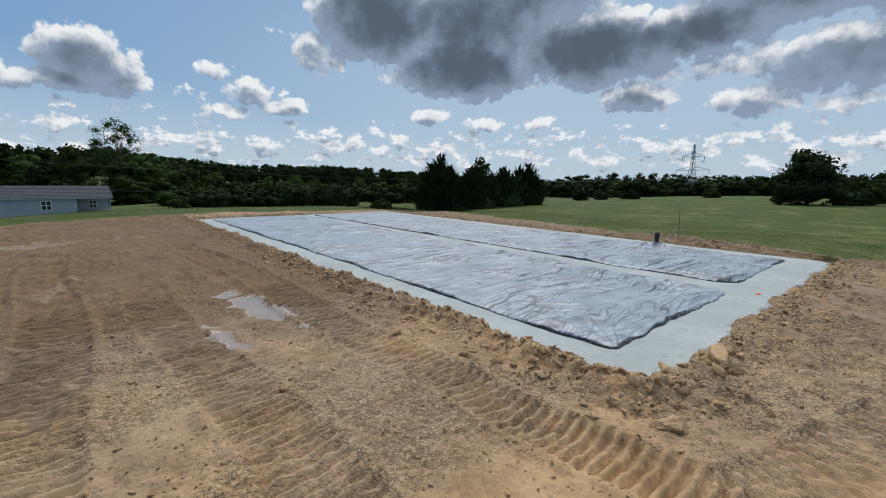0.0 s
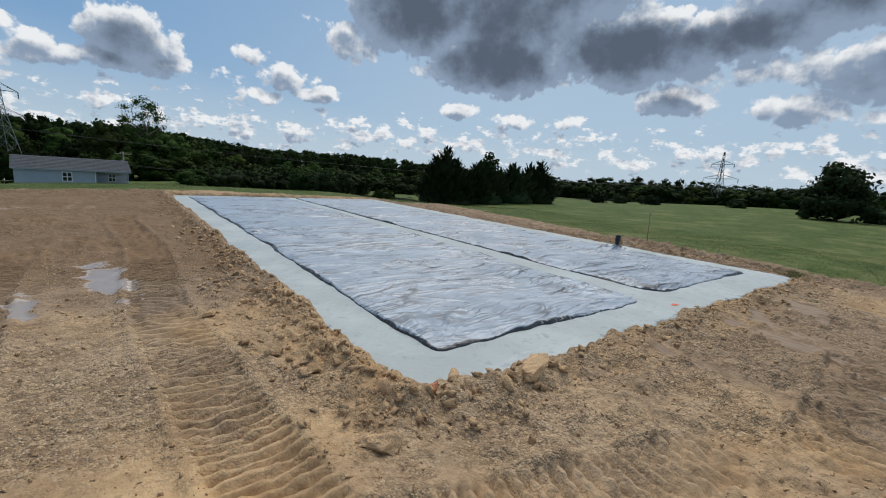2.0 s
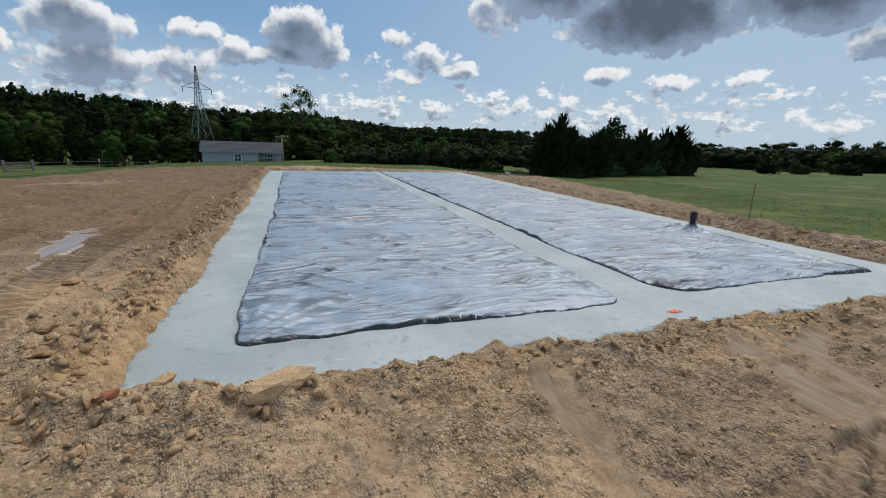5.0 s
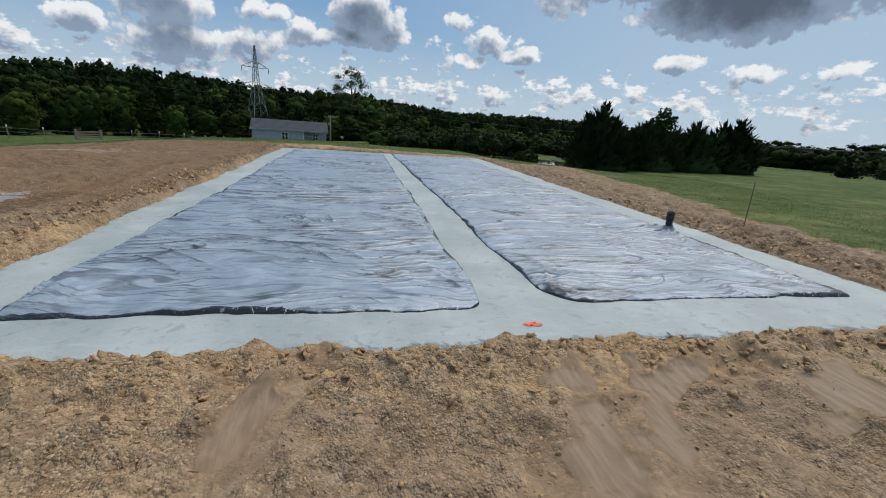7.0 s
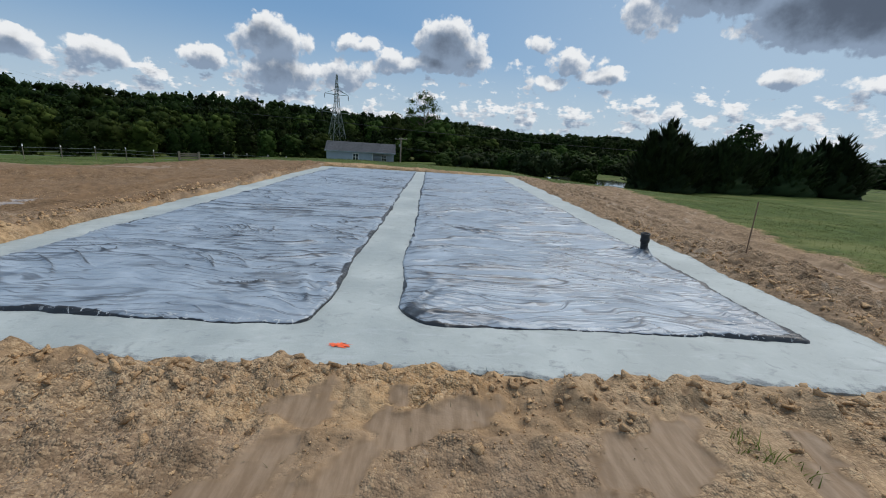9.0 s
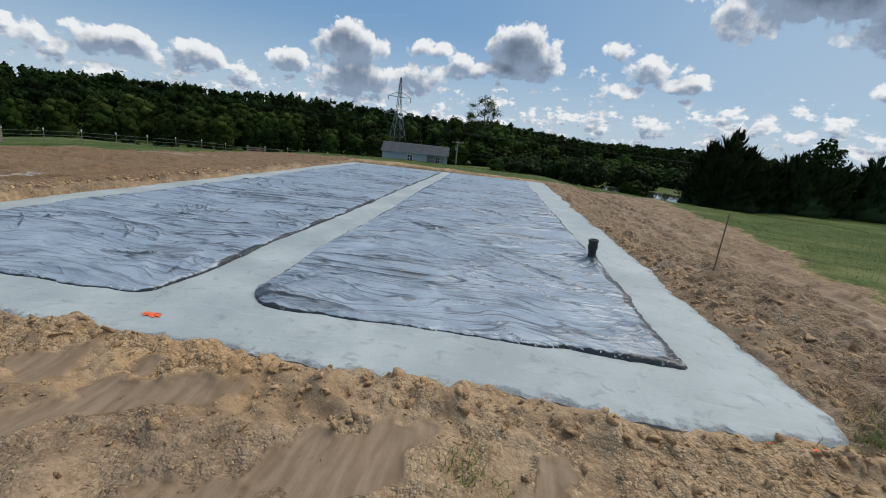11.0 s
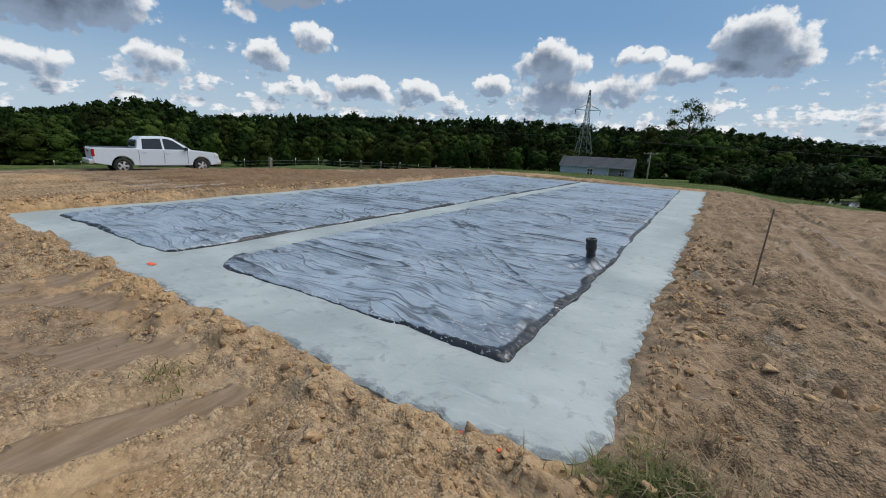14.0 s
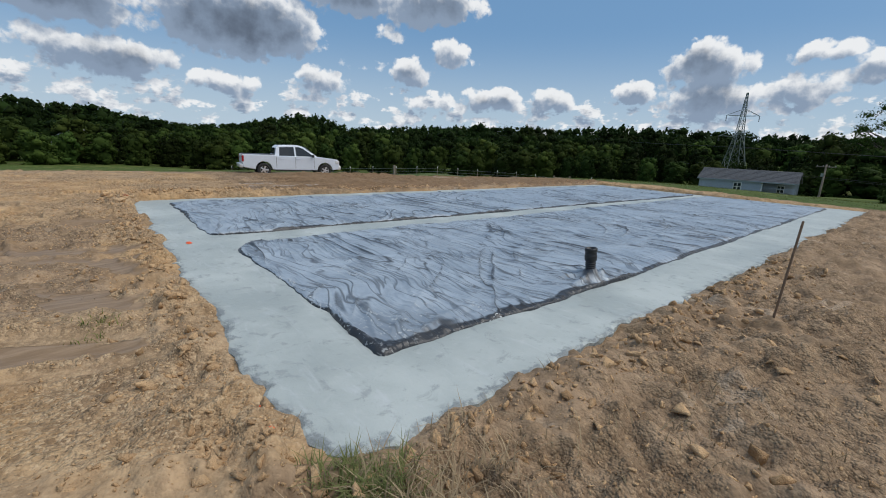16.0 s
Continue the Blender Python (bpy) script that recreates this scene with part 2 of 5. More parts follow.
    dirt = net.mix(net.step(moist, 0.35, 0.75, 0.0, 0.12), dirt, (0.15, 0.1, 0.063, 1))
    wet = net.mix(net.step(streak, 0.35, 0.68), (0.235, 0.155, 0.09, 1), (0.33, 0.23, 0.146, 1))
    dirt = net.mix(net.step(mud, 0.2, 0.75), dirt, wet)
    dirt = net.mix(net.step(attribute(net, "pool"), 0.45, 0.6), dirt, (0.34, 0.265, 0.205, 1))
    damp = net.nodes.new("ShaderNodeHueSaturation")
    damp.inputs["Saturation"].default_value, damp.inputs["Value"].default_value = 0.97, 0.87
    net.put(damp.inputs["Color"], dirt)
    dirt = damp.outputs[0]
    blades = net.noise(at, 14, 6, 0.75)
    patch = net.noise(net.vec("MULTIPLY", at, (0.5, 1.0, 1.0)), 0.45, 6, 0.68)
    green = net.mix(net.step(blades, 0.3, 0.7), (0.03, 0.05, 0.008, 1), (0.1, 0.145, 0.026, 1))
    green = net.mix(net.math("MULTIPLY", net.step(net.noise(at, 1.5, 5, 0.7), 0.5, 0.66), 0.6), green, (0.028, 0.05, 0.01, 1))
    green = net.mix(net.math("MULTIPLY", net.step(patch, 0.48, 0.66), 0.7), green, (0.16, 0.165, 0.055, 1))
    cover = net.step(net.math("ADD", grass, net.math("MULTIPLY", net.math("SUBTRACT", net.noise(at, 3.0, 6, 0.7), 0.5), 1.1)), 0.3, 0.7)
    net.put(bsdf.inputs["Base Color"], net.mix(cover, dirt, green))
    pool = net.step(attribute(net, "pool"), 0.45, 0.6)
    net.put(bsdf.inputs["Roughness"], net.math("SUBTRACT", net.step(mud, 0.65, 1.0, 0.9, 0.55), net.math("MULTIPLY", pool, 0.3)))
    net.put(bsdf.inputs["Specular IOR Level"], net.math("MULTIPLY_ADD", pool, 0.5, 0.2))
    height = net.math("MULTIPLY", fine, 0.5)
    for near, share in ((near1, -0.7), (near2, -0.4), (near3, -0.4)):
        height = net.math("ADD", height, net.math("MULTIPLY", near, share))
    height = net.math("MULTIPLY", height, net.math("MULTIPLY", loose, net.math("SUBTRACT", 1.0, pool)))
    bump(net, bsdf, height, 0.9, 0.034)
    return m


def clod_material(name="clod_soil", tint=1.0):
    m, net, bsdf = material(name, 0.92, 0, 0.2)
    at = net.node("ShaderNodeTexCoord", 3)
    island = net.node("ShaderNodeNewGeometry", 8)
    n = net.noise(at, 9, 6, 0.7)
    a = net.mix(island, (0.28 * tint, 0.172 * tint, 0.088 * tint, 1), (0.54 * tint, 0.355 * tint, 0.195 * tint, 1))
    net.put(bsdf.inputs["Base Color"], net.mix(net.step(n, 0.35, 0.7), a, (0.45 * tint, 0.3 * tint, 0.17 * tint, 1)))
    bump(net, bsdf, net.math("ADD", net.noise(at, 60, 5, 0.7), net.noise(at, 20, 4, 0.7, 0.8)), 0.8, 0.02)
    return m


def concrete_material():
    m, net, bsdf = material("fresh_concrete", 0.62, 0, 0.45)
    at = net.node("ShaderNodeTexCoord", 3)
    broad, mid, fine = net.noise(at, 0.9, 5, 0.6), net.noise(at, 7, 6, 0.65, 0.5), net.noise(at, 60, 4, 0.65)
    c = net.mix(net.step(broad, 0.35, 0.68), (0.312, 0.347, 0.338, 1), (0.43, 0.468, 0.454, 1))
    c = net.mix(net.math("MULTIPLY", net.step(mid, 0.54, 0.68), 0.55), c, (0.215, 0.235, 0.24, 1))
    c = net.mix(net.math("MULTIPLY", net.step(mid, 0.42, 0.28), 0.4), c, (0.47, 0.485, 0.475, 1))
    pits = net.step(net.node("ShaderNodeTexVoronoi", 0, Vector=at, Scale=55.0), 0.06, 0.16)
    c = net.mix(net.math("MULTIPLY", net.math("SUBTRACT", 1.0, pits), net.step(mid, 0.5, 0.62)), c, (0.2, 0.21, 0.21, 1))
    net.put(bsdf.inputs["Base Color"], c)
    trowel = net.noise(net.vec("MULTIPLY", at, (1.4, 7.0, 1.0)), 1.0, 5, 0.7, 1.2)
    c = net.mix(net.math("MULTIPLY", net.step(trowel, 0.55, 0.72), 0.4), c, (0.5, 0.53, 0.54, 1))
    rim = net.math("ADD", attribute(net, "rim"), net.math("MULTIPLY", net.math("SUBTRACT", net.noise(at, 9, 5, 0.7), 0.5), 0.7))
    rim = net.step(rim, 0.93, 1.05)
    c = net.mix(net.math("MULTIPLY", rim, 0.75), c, (0.17, 0.19, 0.2, 1))
    net.put(bsdf.inputs["Base Color"], c)
    net.put(bsdf.inputs["Roughness"], net.step(broad, 0.35, 0.65, 0.5, 0.72))
    fine = net.math("MULTIPLY", fine, net.math("MULTIPLY_ADD", rim, 5.0, 1.0))
    h = net.math("ADD", net.math("ADD", net.math("MULTIPLY", mid, 1.2), net.math("MULTIPLY", fine, 0.3)), net.math("MULTIPLY", pits, 0.25))
    bump(net, bsdf, h, 0.55, 0.012)
    return m


def sheet_material():
    m, net, bsdf = material("black_polythene", 0.45, 0, 1.0)
    bsdf.inputs["IOR"].default_value = 1.7
    bsdf.inputs["Coat Roughness"].default_value = 0.25
    bsdf.inputs["Coat IOR"].default_value = 1.7
    at = net.node("ShaderNodeTexCoord", 3)
    turn = net.noise(at, 0.6, 3, 0.5, out=1)
    warped = net.vec("ADD", at, net.vec("MULTIPLY", net.vec("SUBTRACT", turn, (0.5, 0.5, 0.5)), (1.1, 1.1, 0)))

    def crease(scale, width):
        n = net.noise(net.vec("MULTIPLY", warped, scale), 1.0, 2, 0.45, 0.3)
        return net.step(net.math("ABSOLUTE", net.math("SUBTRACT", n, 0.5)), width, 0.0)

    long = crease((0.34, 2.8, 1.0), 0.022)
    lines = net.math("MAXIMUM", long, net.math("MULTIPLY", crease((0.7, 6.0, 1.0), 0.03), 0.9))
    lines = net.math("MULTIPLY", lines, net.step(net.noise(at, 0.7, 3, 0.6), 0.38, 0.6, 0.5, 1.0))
    fine = net.math("ADD", lines, net.math("MULTIPLY", crease((1.7, 9.0, 1.0), 0.1), 0.35))
    dust = net.noise(at, 2.2, 6, 0.7, 0.8)
    splash = net.noise(at, 26, 3, 0.55, 0.8)
    where = net.noise(at, 1.3, 3, 0.6)
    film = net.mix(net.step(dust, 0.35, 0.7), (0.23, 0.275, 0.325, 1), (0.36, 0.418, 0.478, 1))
    # darkness of hem and corners put into the colour, broken by the dust noise
    painted_shade = net.math("ADD", attribute(net, "painted_shade"), net.math("MULTIPLY", net.math("SUBTRACT", dust, 0.5), 0.5))
    # fold crests and crease lines painted dark, for faces that mirror little sky
    crease_shade = net.step(net.math("ADD", attribute(net, "crest"), net.math("MULTIPLY", net.math("SUBTRACT", dust, 0.5), 0.5)), 0.42, 0.85)
    film = net.mix(net.math("MULTIPLY", net.math("MAXIMUM", crease_shade, net.math("MULTIPLY", lines, 0.8)), 0.94), film, (0.03, 0.033, 0.038, 1))
    c = net.mix(net.step(painted_shade, 0.2, 0.75), film, (0.026, 0.028, 0.032, 1))
    drops = net.math("MULTIPLY", net.step(splash, 0.70, 0.73), net.step(where, 0.6, 0.68))
    drops = net.math("MAXIMUM", drops, net.math("MULTIPLY", net.step(splash, 0.60, 0.63), attribute(net, "splash")))
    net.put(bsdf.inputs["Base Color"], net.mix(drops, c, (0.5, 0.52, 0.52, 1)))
    net.put(bsdf.inputs["Roughness"], net.math("ADD", net.step(dust, 0.35, 0.75, 0.34, 0.46), net.math("MULTIPLY", drops, 0.2)))
    net.put(bsdf.inputs["Coat Weight"], net.step(attribute(net, "rim"), 0.2, 0.8, 0.1, 0.05))
    net.put(bsdf.inputs["Specular IOR Level"], net.step(attribute(net, "rim"), 0.2, 0.8, 0.36, 0.25))
    bump(net, bsdf, fine, 0.6, 0.01)
    net.put(bsdf.inputs["Coat Normal"], bsdf.inputs["Normal"].links[0].from_socket)
    return m


def leaf_material(name, dark, light, through_=0.18):
    m, net, bsdf = material(name, 0.8, 0, 0.06)
    at = net.node("ShaderNodeTexCoord", 3)
    where = net.node("ShaderNodeNewGeometry", 0)
    rnd = net.node("ShaderNodeObjectInfo", 5)
    island = net.node("ShaderNodeNewGeometry", 8)
    n = net.noise(where, 0.35, 4, 0.6)
    c = net.mix(net.math("ADD", net.math("MULTIPLY", island, 0.55), net.math("MULTIPLY", n, 0.45)), (*dark, 1), (*light, 1))
    hue = net.nodes.new("ShaderNodeHueSaturation")
    net.put(hue.inputs["Color"], c)
    net.put(hue.inputs["Hue"], net.step(rnd, 0, 1, 0.485, 0.52))
    net.put(hue.inputs["Value"], net.step(net.math("FRACT", net.math("MULTIPLY", rnd, 7.3)), 0, 1, 0.7, 1.35))
    net.put(bsdf.inputs["Base Color"], hue.outputs[0])
    glow = net.nodes.new("ShaderNodeBsdfTranslucent")
    net.put(glow.inputs[0], hue.outputs[0])
    both = net.nodes.new("ShaderNodeMixShader")
    both.inputs[0].default_value = through_
    net.links.new(bsdf.outputs[0], both.inputs[1])
    net.links.new(glow.outputs[0], both.inputs[2])
    net.links.new(both.outputs[0], net.nodes["Material Output"].inputs[0])
    return m


SOIL, CLOD, CONCRETE, SHEET = soil_material(), clod_material("clod_soil", 1.15), concrete_material(), sheet_material()
ROCK = clod_material("pale_stone", 1.25)
CRUMB = clod_material("dry_crumbs", 1.3)
LEAF = leaf_material("leaves", (0.006, 0.012, 0.003), (0.026, 0.043, 0.009))
LEAF_LIGHT = leaf_material("light_leaves", (0.017, 0.033, 0.007), (0.062, 0.09, 0.019))
LEAF_DARK = leaf_material("cedar_needles", (0.012, 0.021, 0.009), (0.035, 0.054, 0.02), 0.1)
GRASS = leaf_material("grass_blades", (0.06, 0.085, 0.018), (0.17, 0.2, 0.055), 0.3)
TUFT = leaf_material("fresh_grass", (0.12, 0.16, 0.05), (0.32, 0.36, 0.15), 0.3)
STRAW = leaf_material("dry_stems", (0.2, 0.15, 0.09), (0.4, 0.33, 0.2), 0.2)
BARK = plain("bark", (0.09, 0.07, 0.055), 0.9, vary=0.35, scale=3)
PIPE = plain("black_pipe_plastic", (0.014, 0.014, 0.015), 0.42, vary=0.3, scale=20)
STEEL = plain("galvanised_steel", (0.2, 0.23, 0.215), 0.55, 0.0, vary=0.2, scale=1.5)
TIMBER = plain("grey_timber", (0.22, 0.18, 0.14), 0.85, vary=0.3, scale=4, bumps=0.3)
STAKE = plain("rusty_rod", (0.17, 0.11, 0.07), 0.8, vary=0.3, scale=30)
WIRE = plain("dark_wire", (0.05, 0.05, 0.05), 0.5, 0.6)
ORANGE = plain("orange_marking_paint", (0.95, 0.13, 0.035), 0.6, vary=0.12, scale=30)
SIDING = plain("grey_blue_siding", (0.36, 0.4, 0.46), 0.7, vary=0.08, scale=1)
SHINGLE = plain("dark_grey_shingles", (0.062, 0.067, 0.076), 0.9, vary=0.3, scale=3, bumps=0.3)
WHITE = plain("white_trim_paint", (0.75, 0.75, 0.73), 0.5, vary=0.05)
DARK = plain("shaded_interior", (0.04, 0.04, 0.045), 0.7)
GLASS = plain("window_glass", (0.03, 0.035, 0.04), 0.06, vary=0.1)


# ---- mesh helpers ----
def hashed(ix, iy, seed):
    h = (ix * 374761393 + iy * 668265263 + seed * 974634777) & 0xFFFFFFFF
    h = ((h ^ (h >> 13)) * 1274126177) & 0xFFFFFFFF
    return ((h ^ (h >> 16)) & 0xFFFF) / 32767.5 - 1.0


def grain(x, y, seed=0):
    """Smooth noise in -1..1 over numpy arrays."""
    x, y = np.asarray(x, float), np.asarray(y, float)
    ix, iy = np.floor(x).astype(np.int64), np.floor(y).astype(np.int64)
    fx, fy = x - ix, y - iy
    ux, uy = fx * fx * fx * (fx * (fx * 6 - 15) + 10), fy * fy * fy * (fy * (fy * 6 - 15) + 10)
    a, b = hashed(ix, iy, seed), hashed(ix + 1, iy, seed)
    c, d = hashed(ix, iy + 1, seed), hashed(ix + 1, iy + 1, seed)
    return (a + (b - a) * ux) * (1 - uy) + (c + (d - c) * ux) * uy


def fbm(x, y, seed=0, octaves=4, rough=0.5):
    total, amp, size = 0, 1.0, 0.0
    for o in range(octaves):
        total = total + amp * grain(x * 2 ** o + 17.3 * o, y * 2 ** o - 9.1 * o, seed + o)
        size += amp
        amp *= rough
    return total / size


def smooth(v, low, high):
    t = np.clip((v - low) / (high - low), 0, 1)
    return t * t * (3 - 2 * t)


def mesh_from(name, verts, faces, mat, soft=True):
    me = bpy.data.meshes.new(name)
    me.from_pydata([tuple(v) for v in verts], [], [tuple(f) for f in faces])
    me.materials.append(mat)
    if soft:
        me.shade_smooth()
    return me


def sheet_mesh(name, X, Y, Z, mat, masks=None, hole=None):
    """A smooth surface over a grid of points (numpy, rows by columns)."""
    ny, nx = X.shape
    me = bpy.data.meshes.new(name)
    me.vertices.add(nx * ny)
    me.vertices.foreach_set("co", np.stack([X, Y, Z], -1).astype(np.float32).ravel())
    i = np.arange(nx * ny, dtype=np.int32).reshape(ny, nx)
    quads = np.stack([i[:-1, :-1], i[:-1, 1:], i[1:, 1:], i[1:, :-1]], -1).reshape(-1, 4)
    if hole is not None:
        quads = quads[~hole.ravel()[quads].all(1)]
    me.loops.add(quads.size)
    me.loops.foreach_set("vertex_index", quads.ravel())
    me.polygons.add(len(quads))
    me.polygons.foreach_set("loop_start", np.arange(0, quads.size, 4, dtype=np.int32))
    me.update(calc_edges=True)
    me.shade_smooth()
    for key, values in (masks or {}).items():
        me.attributes.new(key, "FLOAT", "POINT").data.foreach_set("value", values.astype(np.float32).ravel())
    me.materials.append(mat)
    return me


def many(name, V, F, mat, soft=False):
    """One mesh from stacked numpy vertices (n, 3) and equal-sided faces (m, k)."""
    me = bpy.data.meshes.new(name)
    me.vertices.add(len(V))
    me.vertices.foreach_set("co", np.asarray(V, np.float32).ravel())
    F = np.asarray(F, np.int32)
    me.loops.add(F.size)
    me.loops.foreach_set("vertex_index", F.ravel())
    me.polygons.add(len(F))
    me.polygons.foreach_set("loop_start", np.arange(0, F.size, F.shape[1], dtype=np.int32))
    me.update(calc_edges=True)
    if soft:
        me.shade_smooth()
    me.materials.append(mat)
    return me


def part(name, me, parent=None, at=None, label=""):
    ob = new(name, me)
    if parent is not None:
        ob.parent = parent
    if at is not None:
        ob.matrix_basis = at
    if label:
        tagged(ob, label)
    return ob


def bm_mesh(name, bm, mat, soft=False, bevel=0.0):
    if bevel:
        bmesh.ops.bevel(bm, geom=list(bm.edges), offset=bevel, segments=2, affect="EDGES", profile=0.5)
    bmesh.ops.recalc_face_normals(bm, faces=bm.faces)
    me = bpy.data.meshes.new(name)
    bm.to_mesh(me)
    bm.free()
    me.materials.append(mat)
    if soft:
        me.shade_smooth()
    return me


def box(name, size, mat, bevel=0.0, at=(0, 0, 0), turn=None):
    bm = bmesh.new()
    bmesh.ops.create_cube(bm, size=1.0)
    bmesh.ops.scale(bm, vec=size, verts=bm.verts)
    if bevel:
        bmesh.ops.bevel(bm, geom=list(bm.edges), offset=bevel, segments=2, affect="EDGES", profile=0.5)
    if turn is not None:
        bmesh.ops.transform(bm, matrix=turn, verts=bm.verts)
    bmesh.ops.translate(bm, vec=at, verts=bm.verts)
    return bm_mesh(name, bm, mat)


def beam(bm, a, b, w):
    """A square bar from a to b, added to bm."""
    a, b = Vector(a), Vector(b)
    d = (b - a).normalized()
    s = d.cross(Vector((0, 0, 1)) if abs(d.z) < 0.9 else Vector((1, 0, 0))).normalized() * (w / 2)
    t = d.cross(s).normalized() * (w / 2)
    v = [bm.verts.new(p + q) for p in (a, b) for q in (s + t, s - t, -s - t, -s + t)]
    for i in range(4):
        bm.faces.new((v[i], v[(i + 1) % 4], v[4 + (i + 1) % 4], v[4 + i]))
    bm.faces.new(v[3::-1])
    bm.faces.new(v[4:])


def lathe(profile, turns=20):
    """Vertices and quads of a turned shape: profile of (radius, height)."""
    V, F = [], []
    for r, z in profile:
        V += [(r * math.cos(2 * math.pi * k / turns), r * math.sin(2 * math.pi * k / turns), z) for k in range(turns)]
    for j in range(len(profile) - 1):
        for k in range(turns):
            n = (k + 1) % turns
            F.append((j * turns + k, j * turns + n, (j + 1) * turns + n, (j + 1) * turns + k))
    return V, F


# ---- the ground ----
SLAB = (-0.12, -0.16, 9.42, 18.55)


ROUND = 0.2


def slab_distance(x, y):
    """Distance outside the poured outline, a rounded rectangle that wanders by some centimetres."""
    qx = np.abs(x - (SLAB[0] + SLAB[2]) / 2) - ((SLAB[2] - SLAB[0]) / 2 - ROUND)
    qy = np.abs(y - (SLAB[1] + SLAB[3]) / 2) - ((SLAB[3] - SLAB[1]) / 2 - ROUND)
    out = np.hypot(np.maximum(qx, 0), np.maximum(qy, 0)) + np.minimum(np.maximum(qx, qy), 0) - ROUND
    wander = 0.08 * fbm(x * 1.1, y * 1.1, 40, 2) + 0.07 * fbm(x * 3.3, y * 3.3, 44, 3) + 0.035 * fbm(x * 8, y * 8, 47, 2)
    return out + wander


TRACKS = [  # wheel and crawler tracks: from, to, width, depth, bars a metre (0: smooth)
    ((-1.75, 11.0), (-1.25, -1.6), 0.5, 0.06, 10.5),
    ((-4.15, 9.5), (-3.9, 0.6), 0.55, 0.06, 10.5),
    ((-5.6, 10.5), (-5.7, 0.5), 0.5, 0.055, 10.5),
    ((1.6, -2.15), (4.6, -1.85), 0.55, 0.06, 11.0),
    ((1.2, -1.75), (-1.3, -1.2), 0.45, 0.055, 10.5),
    ((-3.0, 6.0), (-2.75, -0.8), 0.5, 0.05, 10.5),
    ((4.9, -2.6), (10.6, -2.0), 0.5, 0.05, 11.0),
    ((2.3, -1.9), (2.72, -0.45), 0.2, 0.035, 0.0),
    ((7.5, -1.9), (7.75, -0.35), 0.16, 0.03, 0.0),
    ((6.9, -1.9), (7.35, -0.4), 0.16, 0.03, 0.0),
    ((13.0, 3.0), (12.0, 18.0), 0.5, 0.06, 0.0),
    ((11.6, 2.0), (11.2, 18.0), 0.4, 0.05, 0.0),
]
MUD = [  # smeared or standing wet: x, y, half length, half width, turn in degrees
    (-1.97, 4.1, 1.15, 0.26, -80), (-2.56, 3.05, 0.55, 0.13, -82), (-1.45, 2.6, 0.6, 0.2, 70), (-4.6, 3.0, 0.9, 0.16, 86),
    (2.5, -0.95, 0.75, 0.12, 74), (4.4, -1.2, 0.85, 0.24, 76), (4.85, -1.15, 0.8, 0.12, 72), (6.5, -0.95, 0.75, 0.24, 34),
    (5.3, -0.75, 0.5, 0.14, 30), (-3.9, 2.4, 0.5, 0.14, 80), (-4.0, 6.4, 0.8, 0.2, 75), (-5.2, 12.5, 2.6, 0.5, 12), (7.3, -1.4, 0.8, 0.18, 72), (12.2, 10.5, 6.0, 0.14, 94), (11.4, 8.0, 3.0, 0.1, 92), (13.0, 4.5, 2.0, 0.15, 100),
]


def hill_weight(x, y):
    az = np.degrees(np.arctan2(x - 3, y + 2))
    return smooth(az, 52, 20) * smooth(np.abs(az), 140, 100) * (0.55 + 0.45 * smooth(az, 12, -4))


def land(x, y):
    """Lie of the land without the small relief."""
    x, y = np.asarray(x, float), np.asarray(y, float)
    z = 0.06 - 0.011 * np.clip(x, -6, 10)
    z = z - 0.75 * smooth(x, -5, -17)
    z = z - 0.5 * smooth(x, 1, -12) * smooth(y, 6, 20) - 0.7 * smooth(x, -18.5, -30)
    z = z + 0.85 * smooth(y, 36, 52) * smooth(x, -12, -24) * smooth(x, -80, -50)
    z = z - 0.3 * smooth(x, 9.8, 12.5) - 0.55 * smooth(x, 12.5, 30)
    # the pad breaks off beyond its far end and to the west
    s = np.maximum(np.maximum(y - 21, 0), 0.8 * np.maximum(-17 - x, 0))
    z = z - 3.0 * smooth(s, 0, 46) * (1 - 0.55 * smooth(x, 6, 34))
    z = z + 0.24 * np.exp(-(((x - 10.7) / 0.8) ** 2 + ((y - 3.3) / 2.2) ** 2))
    r = np.hypot(x - 3, y + 2)
    z = z + hill_weight(x, y) * 0.062 * np.clip(r - 105, 0, 130) - 1.0 * smooth(r, 60, 120) * smooth(x, 20, -10)
    z = z - 0.6 * smooth(np.hypot((x - 19.5) / 8, (y - 31) / 10), 1.2, 0.3)
    hollow = smooth(np.hypot((x - 21.8) / 4.6, (y - 39) / 6.6), 1.25, 0.75)
    z = z - hollow * np.maximum(0, z + 1.85)
    return z + 0.5 * fbm(x / 38, y / 38, 3, 2) * smooth(r, 30, 90) + 0.1 * fbm(x / 9, y / 9, 5, 2) * smooth(r, 14, 30)


def in_mud(x, y, patches=MUD):
    m = np.zeros_like(x)
    for cx, cy, a, b, turn in patches:
        c, s = math.cos(radians(turn)), math.sin(radians(turn))
        u, v = ((x - cx) * c + (y - cy) * s) / a, (-(x - cx) * s + (y - cy) * c) / b
        near = (np.abs(u) < 2) & (np.abs(v) < 2.5)
        f = 1 - np.hypot(u, v) + 1.0 * fbm(x * 4.5, y * 4.5, 61, 5, 0.6)
        m = np.maximum(m, np.where(near, smooth(f, -0.1, 0.45), 0))
    return m


